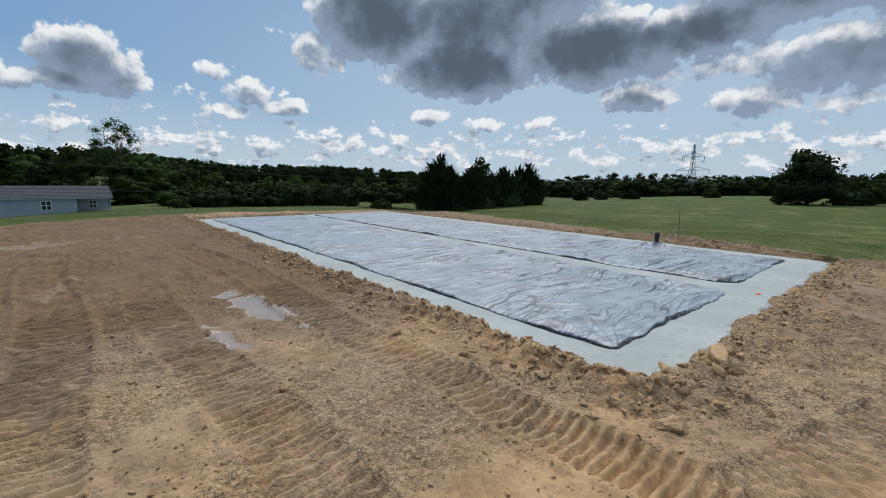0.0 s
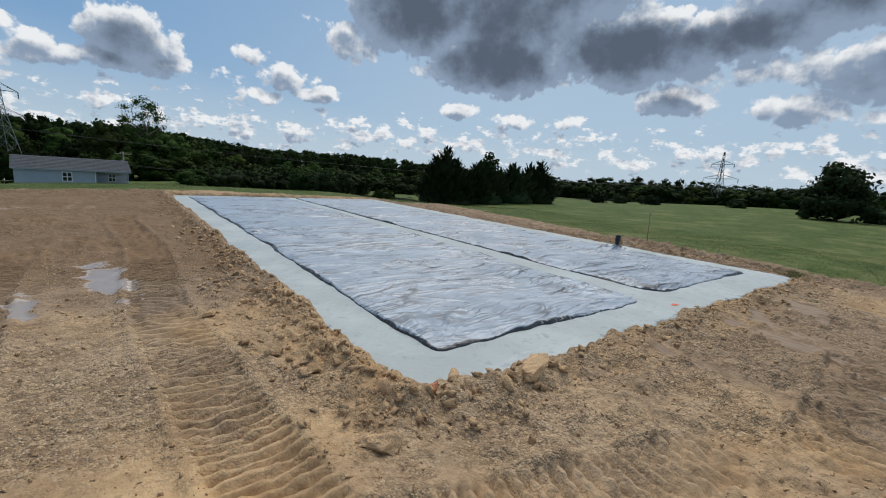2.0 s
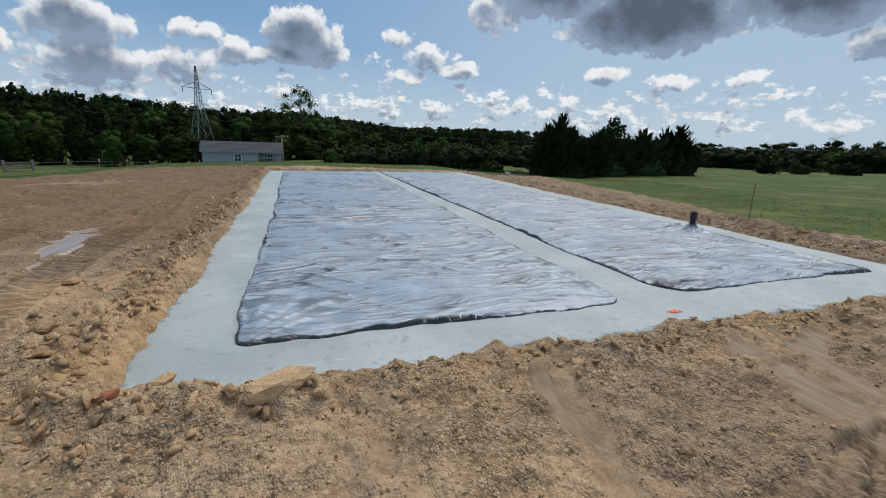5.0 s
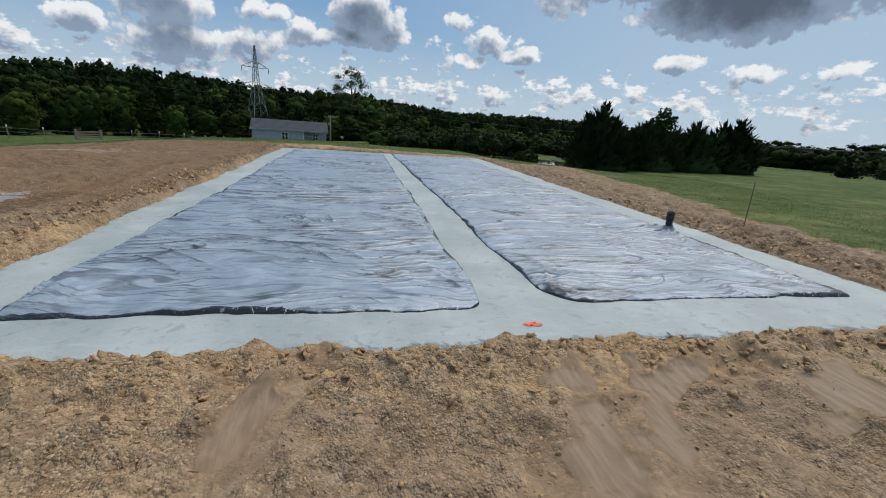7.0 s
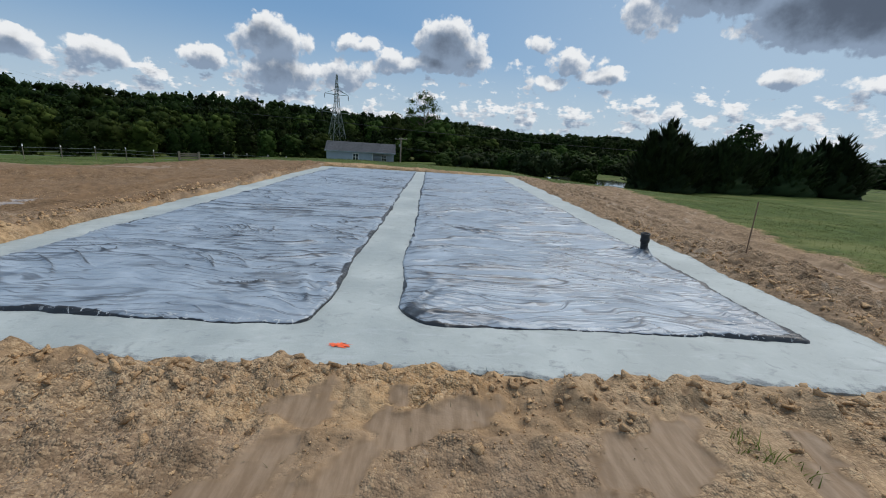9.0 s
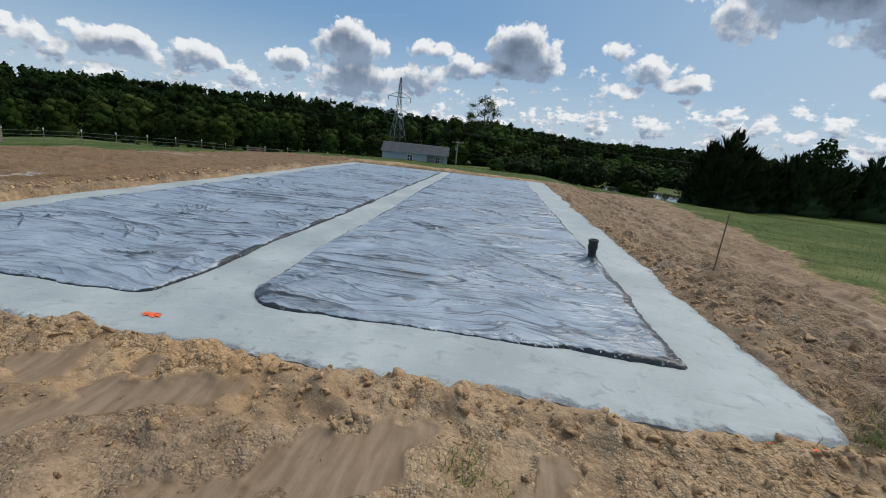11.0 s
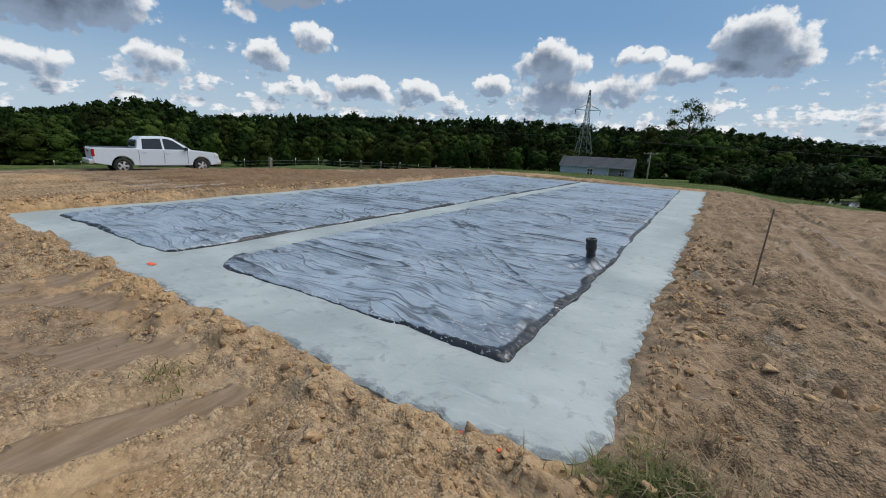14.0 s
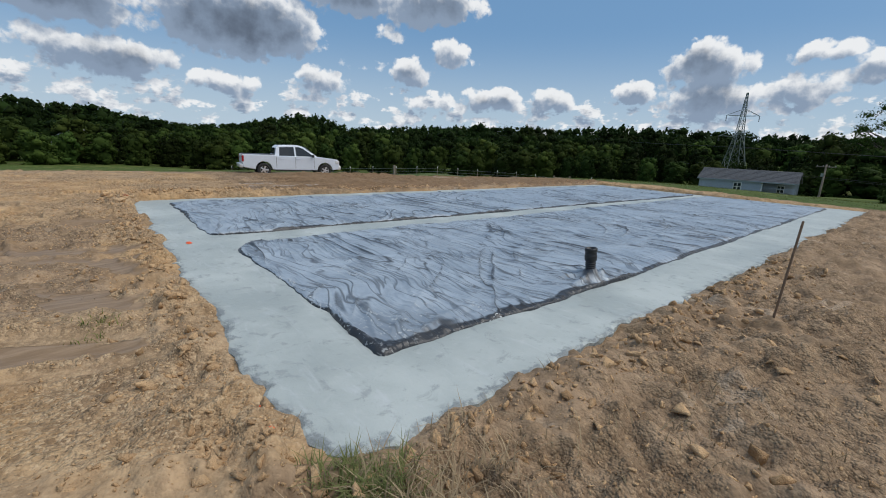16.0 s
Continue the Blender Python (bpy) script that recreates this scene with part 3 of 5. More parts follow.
def grass_cover(x, y):
    east = x - (13.7 + 0.1 * np.clip(y, -5, 18)) + 1.0 * fbm(x / 2.2, y / 2.2, 71, 4)
    north = y - (20.8 - 0.02 * x) + 0.9 * fbm(x / 2.0, y / 2.0, 72, 4)
    west = -18.0 - x + 2.2 * fbm(x / 3, y / 3, 73, 4) - 0.35 * np.clip(8 - y, 0, 30)
    south = -9 - y + 2 * fbm(x / 3, y / 3, 74, 3)
    return np.clip(np.maximum(np.maximum(smooth(east, -0.9, 0.9), smooth(north, -0.6, 0.6)), np.maximum(smooth(west, -1.5, 1.5), smooth(south, -1, 1))), 0, 1)


def relief(x, y):
    """Height of the ground with banks, tracks and crumbs, and its masks."""
    z = land(x, y)
    d = slab_distance(x, y)
    mud, grass = in_mud(x, y), grass_cover(x, y)
    bare = (1 - grass)
    rough = 0.05 * fbm(x * 0.9, y * 0.9, 11, 3) * bare
    lumps = fbm(x * 4.2, y * 4.2, 15, 3, 0.5)
    crumbs = fbm(x * 10, y * 10, 21, 2, 0.5)
    churn = 0.35 + 0.65 * smooth(fbm(x * 0.6, y * 0.6, 27, 2), -0.25, 0.35)
    churn = np.maximum(churn, 1.4 * np.exp(-((d - 0.35) / 0.45) ** 2))
    churn = np.maximum(churn, 1.55 * smooth(x, 9.4, 9.9))
    z = z + rough + bare * (1 - 0.92 * mud) * churn * (0.068 * np.maximum(lumps, -0.35) + 0.036 * crumbs)
    packed = np.zeros_like(z)
    for (ax, ay), (bx, by), wide, deep, bars in TRACKS:
        length = math.hypot(bx - ax, by - ay)
        ux, uy = (bx - ax) / length, (by - ay) / length
        along = (x - ax) * ux + (y - ay) * uy
        side = -(x - ax) * uy + (y - ay) * ux + 0.08 * np.sin(along * 0.9)
        inside = smooth(np.abs(side), wide / 2 + 0.03, wide / 2 - 0.04) * smooth(along, -0.2, 0.3) * smooth(along, length + 0.2, length - 0.3)
        inside = inside * bare * smooth(fbm(x * 0.8, y * 0.8, 33, 2), -0.8, -0.5) * smooth(d, 0.1, 0.4)
        packed = np.maximum(packed, inside)
        z = z - inside * bare * (1 - 0.92 * mud) * churn * (0.04 * np.maximum(lumps, -0.35) + 0.022 * crumbs)
        cut = -deep * 0.8
        if bars:
            wave = np.sin(2 * math.pi * bars * (along + 0.10 * np.abs(side) + 0.03 * fbm(x * 1.3, y * 1.3, 35, 2)))
            cut = cut + deep * 1.05 * smooth(wave, -0.25, 0.35) * (1 + 0.35 * crumbs)
        shoulder = 0.5 * deep * np.exp(-((np.abs(side) - wide / 2 - 0.05) / 0.05) ** 2) * (inside < 0.5) * smooth(along, 0, 0.3) * smooth(along, length, length - 0.3) * bare
        z = z + inside * cut + shoulder
    z = z - 0.02 * mud * bare
    # spoil banked against the pour
    bank = np.exp(-((d - 0.22) / 0.2) ** 2) * (0.065 + 0.05 * fbm(x * 1.7, y * 1.7, 51, 3))
    west, east = smooth(x, 1.0, -0.2), smooth(x, 8.9, 9.6)
    z = z + bank * (0.9 + 0.6 * west - 0.9 * west * smooth(y, 2, 6))
    z = z + bare * smooth(x, -0.5, -1.5) * smooth(y, 3, 8) * 0.09 * np.maximum(0, fbm(x * 1.6, y * 2.6, 91, 3))
    corner = np.exp(-(((x - 9.6) / 0.5) ** 2 + ((y + 0.2) / 0.45) ** 2))
    z = z + 0.02 * corner
    z = np.where(d < 0.06, z * smooth(d, -0.02, 0.05) + np.minimum(-0.03, z) * (1 - smooth(d, -0.02, 0.05)), z)
    z = np.where(d < -0.04, -0.25, z)
    moist = np.maximum(smooth(x, 9.1, 9.6), 1.7 * smooth(x, 0.1, -0.5) * smooth(y, 0.8, 5)) * bare
    moist = np.maximum(moist, 0.72 * smooth(y, -0.5, -1.0) * smooth(x, 1.6, 2.8) * smooth(x, 7.6, 6.2))
    pool = in_mud(x, y, MUD[:2]) * bare
    return z, mud * bare, grass, packed, moist, pool


def spaced(lo, hi, step, ends_lo, ends_hi, grow=1.09):
    """Even steps from lo to hi, then ever wider ones to the far ends."""
    mid = list(np.arange(lo, hi, step))
    left, right, s, p = [], [], step, lo
    while p > ends_lo:
        s *= grow
        p -= s
        left.append(p)
    s, p = step, mid[-1]
    while p < ends_hi:
        s *= grow
        p += s
        right.append(p)
    return np.array(left[::-1] + mid + right)


gx = spaced(-5.5, 12.5, 0.028, -2500, 2500)
gy = np.concatenate([spaced(-2.7, 0.2, 0.014, -2500, 0.1), np.arange(0.2, 5.0, 0.02), np.arange(5.0, 20.5, 0.065), spaced(20.5, 24, 0.12, 20.4, 2500, 1.07)[1:]])
gy = np.unique(gy)
GX, GY = np.meshgrid(gx, gy)
GZ, mud_mask, grass_mask, packed_mask, moist_mask, pool_mask = relief(GX, GY)
tagged(new("ground", sheet_mesh("ground", GX, GY, GZ, SOIL, {"mud": mud_mask, "grass": grass_mask, "packed": packed_mask, "moist": moist_mask, "pool": pool_mask}, (GX > 0.3) & (GX < 9.0) & (GY > 0.3) & (GY < 18.1))),
       "bare tan clay soil with crawler tracks, green meadow around it", "ground", kind="structure")


def ground_at(x, y):
    return float(relief(np.array([[float(x)]]), np.array([[float(y)]]))[0][0, 0])


# ---- the pour ----
def outline():
    """Walk round the outline of the pour, a little outside where the soil meets it."""
    x0, y0, x1, y1 = SLAB
    step, ring, r = 0.05, [], ROUND
    turns = [math.pi / 2 * k / 6 for k in range(6)]
    ring += [(x, y0, 0, -1) for x in np.arange(x0 + r, x1 - r, step)]
    ring += [(x1 - r + r * math.sin(a), y0 + r - r * math.cos(a), math.sin(a), -math.cos(a)) for a in turns]
    ring += [(x1, y, 1, 0) for y in np.arange(y0 + r, y1 - r, step)]
    ring += [(x1 - r + r * math.cos(a), y1 - r + r * math.sin(a), math.cos(a), math.sin(a)) for a in turns]
    ring += [(x, y1, 0, 1) for x in np.arange(x1 - r, x0 + r, -step)]
    ring += [(x0 + r - r * math.sin(a), y1 - r + r * math.cos(a), -math.sin(a), math.cos(a)) for a in turns]
    ring += [(x0, y, -1, 0) for y in np.arange(y1 - r, y0 + r, -step)]
    ring += [(x0 + r - r * math.cos(a), y0 + r - r * math.sin(a), -math.cos(a), -math.sin(a)) for a in turns]
    pts = []
    for x, y, nx, ny in ring:
        off = 0.035 - float(slab_distance(np.array([x]), np.array([y]))[0])
        pts.append((x + nx * off, y + ny * off, nx, ny))
    return pts


ring = outline()
n = len(ring)
rings = [[(min(max(x, 0.45), 8.85), min(max(y, 0.42), 18.0), 0.0) for x, y, nx, ny in ring],
         [(x - 0.03 * nx, y - 0.03 * ny, 0.0) for x, y, nx, ny in ring],
         [(x, y, -0.014) for x, y, nx, ny in ring], [(x, y, -0.22) for x, y, nx, ny in ring]]
verts = [v for row in rings for v in row] + [(0.45, 0.42, 0), (8.85, 0.42, 0), (8.85, 18.0, 0), (0.45, 18.0, 0)]
faces = [(4 * n, 4 * n + 1, 4 * n + 2, 4 * n + 3)]
faces += [(j * n + k, (j + 1) * n + k, (j + 1) * n + (k + 1) % n, j * n + (k + 1) % n) for j in range(3) for k in range(n)]
me = mesh_from("footing", verts, faces, CONCRETE, False)
me.attributes.new("rim", "FLOAT", "POINT").data.foreach_set("value", np.array([0.0] * n + [1.0] * 3 * n + [0.0] * 4, np.float32))
tagged(new("concrete_footing", me), "freshly poured pale grey concrete footing strips in the soil", "footing", kind="structure")


# ---- the vapour sheets ----
PIPE_AT = (8.56, 3.36)


def ridge(n, width):
    """Folded film: a sharp crest where the noise crosses zero."""
    return np.maximum(0, 1 - np.abs(n) / width) ** 1.25


def vapour_sheet(x0, x1, y0, y1, x1_far, round_nw, round_ne, seed, label):
    hem = np.array([0.0, 0.006, 0.013, 0.022, 0.034, 0.048])
    across = np.concatenate([hem, np.arange(0.066, x1 - x0 - 0.066, 0.026), x1 - x0 - hem[::-1]]) / (x1 - x0)
    steps = [0.0, 0.006, 0.013]
    while steps[-1] < y1 - y0 - 0.08:
        steps.append(steps[-1] + 0.0105 + 0.004 * max(0, steps[-1] - 5.5))
    u, v = np.meshgrid(across, np.array(steps + [y1 - y0 - 0.02, y1 - y0]) / (y1 - y0))
    yy = y0 + v * (y1 - y0)
    left = x0 + 0.06 * fbm(yy * 0.8, yy * 0 + seed, seed, 3) + 0.02 * fbm(yy * 4, yy * 0, seed + 4, 3)
    right = x1 + (x1_far - x1) * v + 0.06 * fbm(yy * 0.8, yy * 0 + 9, seed + 1, 3) + 0.02 * fbm(yy * 4, yy * 0, seed + 5, 3)
    X = left + u * (right - left)
    front = y0 + 0.05 * fbm(X * 1.2, X * 0, seed + 2, 3) + 0.028 * fbm(X * 5, X * 0, seed + 3, 3)
    for r, side in ((round_nw, X - left), (round_ne, right - X)):
        t = np.clip(1 - side / r, 0, 1)
        front = front + r * (1 - np.sqrt(np.maximum(0, 1 - t * t))) * 0.9
    back = y1 + 0.05 * fbm(X * 0.9, X * 0, seed + 6, 3)
    Y = front + v * (back - front)
    e = np.minimum(np.minimum(X - left, right - X), np.minimum(Y - front, back - Y))
    # folds: long sharp ridges that run mostly across, bent by a slow drift, coming and going
    wx = X + 0.5 * fbm(X * 0.6, Y * 0.6, seed + 10, 2)
    wy = Y + 0.36 * fbm(X * 0.6, Y * 0.45, seed + 11, 2) + 0.035 * fbm(X * 2.2, Y * 2.2, seed + 25, 2)
    here = smooth(fbm(X * 0.55, Y * 1.1, seed + 18, 2), -0.15, 0.35)
    there = smooth(fbm(X * 0.8, Y * 1.6, seed + 19, 2), -0.25, 0.25)
    folds = ridge(fbm(wx * 0.3, wy * 3.0, seed + 12, 2), 0.12) * here
    small = ridge(fbm(wx * 0.65, wy * 6.5, seed + 13, 2), 0.17) * there
    tiny = ridge(fbm(wx * 1.5, wy * 12, seed + 21, 2), 0.24)
    diag = ridge(fbm((wx + wy) * 2.6, (wx - wy) * 0.5, seed + 14, 2), 0.1) * (1 - here) * there
    swell = 0.011 * fbm(X * 0.7, Y * 0.9, seed + 16, 2) + 0.009 * fbm(wx * 0.8, wy * 3.0, seed + 22, 2)
    Z = 0.034 + swell + 0.03 * folds + 0.015 * small + 0.005 * tiny + 0.024 * diag
    # pull towards the corners
    for px, py in ((x0, y0), (x1, y0)):
        a, r = np.arctan2(Y - py, X - px), np.hypot(X - px, Y - py)
        Z = Z + 0.02 * np.maximum(0, np.sin(a * 17 + 2.5 * grain(r * 1.5, a * 3, seed))) ** 1.5 * np.exp(-((r - 0.75) / 0.55) ** 2)
    if x0 < PIPE_AT[0] < x1 + 0.2:
        a, r = np.arctan2(Y - PIPE_AT[1], X - PIPE_AT[0]), np.hypot(X - PIPE_AT[0], Y - PIPE_AT[1])
        Z = Z + 0.12 * np.exp(-np.maximum(r - 0.05, 0) / 0.07) + 0.04 * np.maximum(0, np.sin(a * 8 + 1)) ** 1.5 * np.exp(-((r - 0.24) / 0.2) ** 2)
    # the hem: rolled and crumpled where it lies in the wet concrete, higher in some stretches
    swollen = smooth(fbm(X * 1.1, Y * 1.1, seed + 17, 3), -0.15, 0.4)
    hem_wide = 0.026 + 0.06 * smooth(fbm(X * 2.1, Y * 2.1, seed + 23, 3), -0.3, 0.4)
    if x0 > 4:
        hem_wide = hem_wide + 0.07 * smooth(right - X, 0.3, 0.15) * smooth(Y, 3.5, 2.6)
    Z = np.maximum(Z, 0.014) * smooth(e, -0.02, 0.16) + (0.008 + 0.03 * swollen) * np.exp(-((e - 0.045) / 0.035) ** 2)
    Z = Z + 0.012 * ridge(fbm(X * 9, Y * 9, seed + 24, 3), 0.3) * smooth(e, 0.16, 0.03)
    skirt = smooth(e, 0.0, 0.018)
    Z = np.maximum(Z, 0.007) * skirt - 0.02 * (1 - skirt)
    splash = smooth(Y - front, 0.13, 0.04) * smooth(fbm(X * 1.3, Y * 1.3, seed + 20, 2), -0.3, 0.2)
    near = smooth(e, 0.12, 0.04) * 0.15
    for px, py, r in ((8.35, 0.95, 0.3), (8.0, 1.35, 0.25), (6.9, 1.1, 0.2), (8.6, 1.6, 0.2), (1.4, 3.6, 0.4), (2.4, 3.9, 0.3)):
        near = np.maximum(near, 0.9 * smooth(np.hypot(X - px, Y - py) + 0.25 * fbm(X * 4, Y * 4, seed + 30, 2), r, r * 0.4))
    rim = smooth(e, hem_wide, hem_wide * 0.6)
    # painted dark where hem and front corners mirror little sky; pipe foot too
    painted_shade = rim
    for px, py, r in ((x1, y0 + 0.2, 1.5), (x0, y0, 0.5), (PIPE_AT[0], PIPE_AT[1], 0.3)):
        painted_shade = np.maximum(painted_shade, smooth(np.hypot(X - px, Y - py), r, r * 0.2) * (0.4 if px > 5 else 0.25))
    ob = new("vapour_sheet", sheet_mesh("vapour_sheet", X, Y, Z, SHEET, {"splash": np.maximum(splash, near), "painted_shade": painted_shade, "rim": rim, "crest": np.clip(np.maximum(np.maximum(folds, 0.85 * small), np.maximum(diag, 0.45 * tiny * there)), 0, 1)}))
    tagged(ob, label, "plastic sheet", "vapour sheets")


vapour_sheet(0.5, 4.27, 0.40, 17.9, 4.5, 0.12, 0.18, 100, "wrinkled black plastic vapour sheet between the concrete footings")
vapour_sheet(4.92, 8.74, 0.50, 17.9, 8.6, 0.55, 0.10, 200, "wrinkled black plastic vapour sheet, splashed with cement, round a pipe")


def paint_mark(x, y):
    rng = random.Random(4)
    V, F = [], []

    def blot(px, py, rx, ry, k):
        s = len(V)
        V.append((px, py, 0.005))
        V.extend((px + rx * (0.45 + 0.75 * rng.random()) * math.cos(6.283 * i / k), py + ry * (0.45 + 0.75 * rng.random()) * math.sin(6.283 * i / k), 0.005) for i in range(k))
        F.extend((s, s + 1 + i, s + 1 + (i + 1) % k) for i in range(k))

    blot(x, y, 0.1, 0.042, 46)
    tagged(new("paint_mark", mesh_from("paint_mark", V, F, ORANGE, False)), "sprayed bright orange paint mark on the concrete", "paint mark")


paint_mark(4.57, 0.09)


def riser_pipe():
    base = new("riser_pipe")
    base.matrix_basis = pose(PIPE_AT[0], PIPE_AT[1], 0.0, 3, -4, 0)
    prof, z = [(0.052, 0.0)], 0.02
    while z < 0.25:
        prof += [(0.052, z), (0.058, z + 0.004), (0.058, z + 0.011), (0.052, z + 0.015)]
        z += 0.024
    V, F = lathe(prof, 24)
    part("pipe", mesh_from("pipe", V, F, PIPE), base)
    V, F = lathe([(0.058, 0.245), (0.066, 0.25), (0.068, 0.30), (0.066, 0.31), (0.063, 0.315), (0.063, 0.352), (0.069, 0.358), (0.069, 0.385),
                  (0.062, 0.392), (0.052, 0.39), (0.05, 0.3), (0.0, 0.29)], 24)
    part("coupling", mesh_from("coupling", V, F, PIPE), base, label="open collar with two ribs")
    tagged(base, "black plastic riser pipe standing up through the vapour sheet", "pipe")


riser_pipe()


def marker_stake(x, y, bottom, top):
    base = new("marker_stake")
    base.matrix_basis = pose(x, y, bottom, -2, 3, 20)
    V, F = lathe([(0.0, -0.15), (0.009, -0.1), (0.0095, 0.3), (0.009, top - bottom - 0.01), (0.006, top - bottom), (0, top - bottom + 0.001)], 8)
    part("rod", mesh_from("rod", V, F, STAKE), base)
    tagged(base, "thin rusty marker stake driven into the dug soil", "stake")


marker_stake(10.22, 3.4, 0.1, 0.96)


# ---- clods and stones ----
def lump_shape(seed, points=14, fine=False):
    """An angular broken lump: the hull of random points, its faces roughened where it shows large."""
    rng = random.Random(seed)
    bm = bmesh.new()
    for _ in range(points):
        d = Vector((rng.gauss(0, 1), rng.gauss(0, 1), rng.gauss(0, 1))).normalized() * rng.uniform(0.7, 1.1)
        bm.verts.new((d.x * 1.15, d.y * 0.85, d.z * 0.65))
    bmesh.ops.convex_hull(bm, input=list(bm.verts))
    bmesh.ops.delete(bm, geom=[v for v in bm.verts if not v.link_faces], context="VERTS")
    for level in range(3 if fine else 1 if points == 8 else 0):
            k = 1.0 if fine else 3.2
            bmesh.ops.subdivide_edges(bm, edges=list(bm.edges), cuts=1, use_grid_fill=True)
            off = Vector((seed * 3.7, seed * 1.3, seed * 7.1))
            for v in bm.verts:
                v.co *= 1 + k * (0.07 * noise.noise(v.co * 2.6 + off) + 0.035 * noise.noise(v.co * 8 + off))
    bmesh.ops.triangulate(bm, faces=bm.faces)
    bmesh.ops.recalc_face_normals(bm, faces=bm.faces)
    bm.verts.index_update()
    V = np.array([v.co[:] for v in bm.verts])
    F = np.array([[v.index for v in f.verts] for f in bm.faces])
    bm.free()
    return V, F


def scattered(name, places, shapes, mat, label, category):
    """Many lumps in one mesh; places: x, y, size."""
    rng = random.Random(9)
    P = np.array(places)
    found = relief(P[None, :, 0], P[None, :, 1])
    zs, keep = found[0][0], (found[1][0] < 0.25) & (found[3][0] < 0.6)
    allV, allF, base = [], [], 0
    for (x, y, s), z, dry in zip(places, zs, keep):
        if not dry:
            continue
        V, F = shapes[rng.randrange(len(shapes))]
        m = np.array(Euler((rng.gauss(0, 0.7), rng.gauss(0, 0.7), rng.random() * 6.28)).to_matrix())
        k = s * np.array([1, 0.8 + 0.4 * rng.random(), 0.7 + 0.5 * rng.random()])
        allV.append((V * k) @ m.T + (x, y, z + 0.12 * s))
        allF.append(F + base)
        base += len(V)
    ob = new(name, many(name, np.concatenate(allV), np.concatenate(allF), mat))
    tagged(ob, label, category, kind="stuff")


def clod_places():
    rng = random.Random(21)
    out = []

    def ok(x, y):
        return slab_distance(np.array([x]), np.array([y]))[0] > 0.07

    x0, y0, x1, y1 = SLAB
    for _ in range(4200):  # along the banks
        side = rng.choice("wwwssee")
        d = 0.1 + abs(rng.gauss(0, 0.28))
        s = 0.008 + 0.05 * rng.random() ** 4
        if side == "w":
            p = (x0 - d, rng.uniform(y0 - 0.3, 8) if rng.random() < 0.8 else rng.uniform(8, y1))
        elif side == "s":
            p = (rng.uniform(x0 - 0.4, x1 + 0.4), y0 - d)
        else:
            p = (x1 + d, rng.uniform(y0 - 0.3, 7))
        if ok(*p):
            out.append((*p, s * (1.15 if side == "w" else 1.0)))
    for _ in range(11000):  # loose over the open soil
        p = (rng.uniform(-5.5, 12.5), rng.uniform(-2.6, 6))
        if ok(*p):
            out.append((*p, 0.006 + 0.024 * rng.random() ** 4))
    for _ in range(26000):  # gravelly crumbs, thick in some stretches and thin in others
        p = (rng.uniform(-5.0, 11.5), rng.uniform(-2.5, 1.6) if rng.random() < 0.8 else rng.uniform(1.6, 4.5))
        if rng.random() < 0.75 + 1.1 * grain(p[0] * 0.7, p[1] * 0.9, 83) and (p[1] < -0.3 or p[0] < -0.3 or p[0] > 9.6):
            out.append((*p, 0.006 + 0.013 * rng.random() ** 2.5))
    for _ in range(330):  # heaps
        hx, hy, r = rng.choice([(-0.75, 0.6, 0.3), (-1.1, 2.0, 0.3), (-0.5, 1.1, 0.3), (-0.9, -0.2, 0.35), (0.0, -0.35, 0.25), (0.4, -0.45, 0.3), (8.9, -0.45, 0.3),
                                (10.0, 1.6, 0.5), (10.4, 2.8, 0.5), (-0.5, 3.0, 0.35), (-0.5, 4.6, 0.4)])
        p = (rng.gauss(hx, r), rng.gauss(hy, r))
        if ok(*p):
            out.append((*p, 0.012 + 0.06 * rng.random() ** 3))
    return out


LUMPS = [lump_shape(k, 8) for k in range(16)]
PEBBLES = [lump_shape(k + 20, 7) for k in range(16)]
places = clod_places()
scattered("soil_clods", [p for p in places if p[2] > 0.017], LUMPS, CLOD, "broken lumps of tan clay soil along the footing", "soil clods")
scattered("soil_crumbs", [p for p in places if p[2] <= 0.017], PEBBLES, CRUMB, "loose crumbs and pebbles on the clay soil", "soil crumbs")


def boulder(x, y, size, seed, flat=1.0, turn=0.0, mat=CLOD, label="large lump of dried clay soil", category="clod"):
    V, F = lump_shape(seed, 20, True)
    V = V * np.array([size, size * 0.8, size * flat])
    ob = new("clod" if category == "clod" else "stone", mesh_from("lump", V, F, mat, False))
    ob.matrix_basis = pose(x, y, ground_at(x, y) + 0.3 * size * flat, 6, -5, turn)
    tagged(ob, label, category, "lumps at the footing's edge")


boulder(0.86, -0.42, 0.19, 51, 0.7, 15, ROCK, "flat pale tan stone lying at the footing's edge", "stone")
for k, (x, y, s) in enumerate([(0.02, -0.12, 0.085), (0.2, -0.2, 0.08), (-0.1, -0.28, 0.06), (0.36, -0.3, 0.075), (-0.66, 0.44, 0.085), (-1.12, 2.03, 0.09),
                               (-0.72, 0.44, 0.07), (-0.62, -0.6, 0.12), (-0.8, 0.85, 0.07), (-0.45, 1.0, 0.07), (0.6, -0.42, 0.06), (-1.0, 1.1, 0.06)]):
    boulder(x, y, s, 60 + k, 0.8, 47 * k)
for x, y, s in ((5.55, -0.2, 0.05), (5.68, -0.22, 0.045), (5.62, -0.13, 0.05), (5.78, -0.16, 0.035), (5.46, -0.16, 0.03)):
    boulder(x, y, s, int(70 + x * 9), 0.6, x * 50, CONCRETE, "spilled lump of grey concrete on the soil", "concrete lump")
RED = clod_material("red_clay", 1.0)
for node in RED.node_tree.nodes:
    if node.type == "MIX":
        node.inputs[7].default_value = (0.5, 0.2, 0.11, 1)
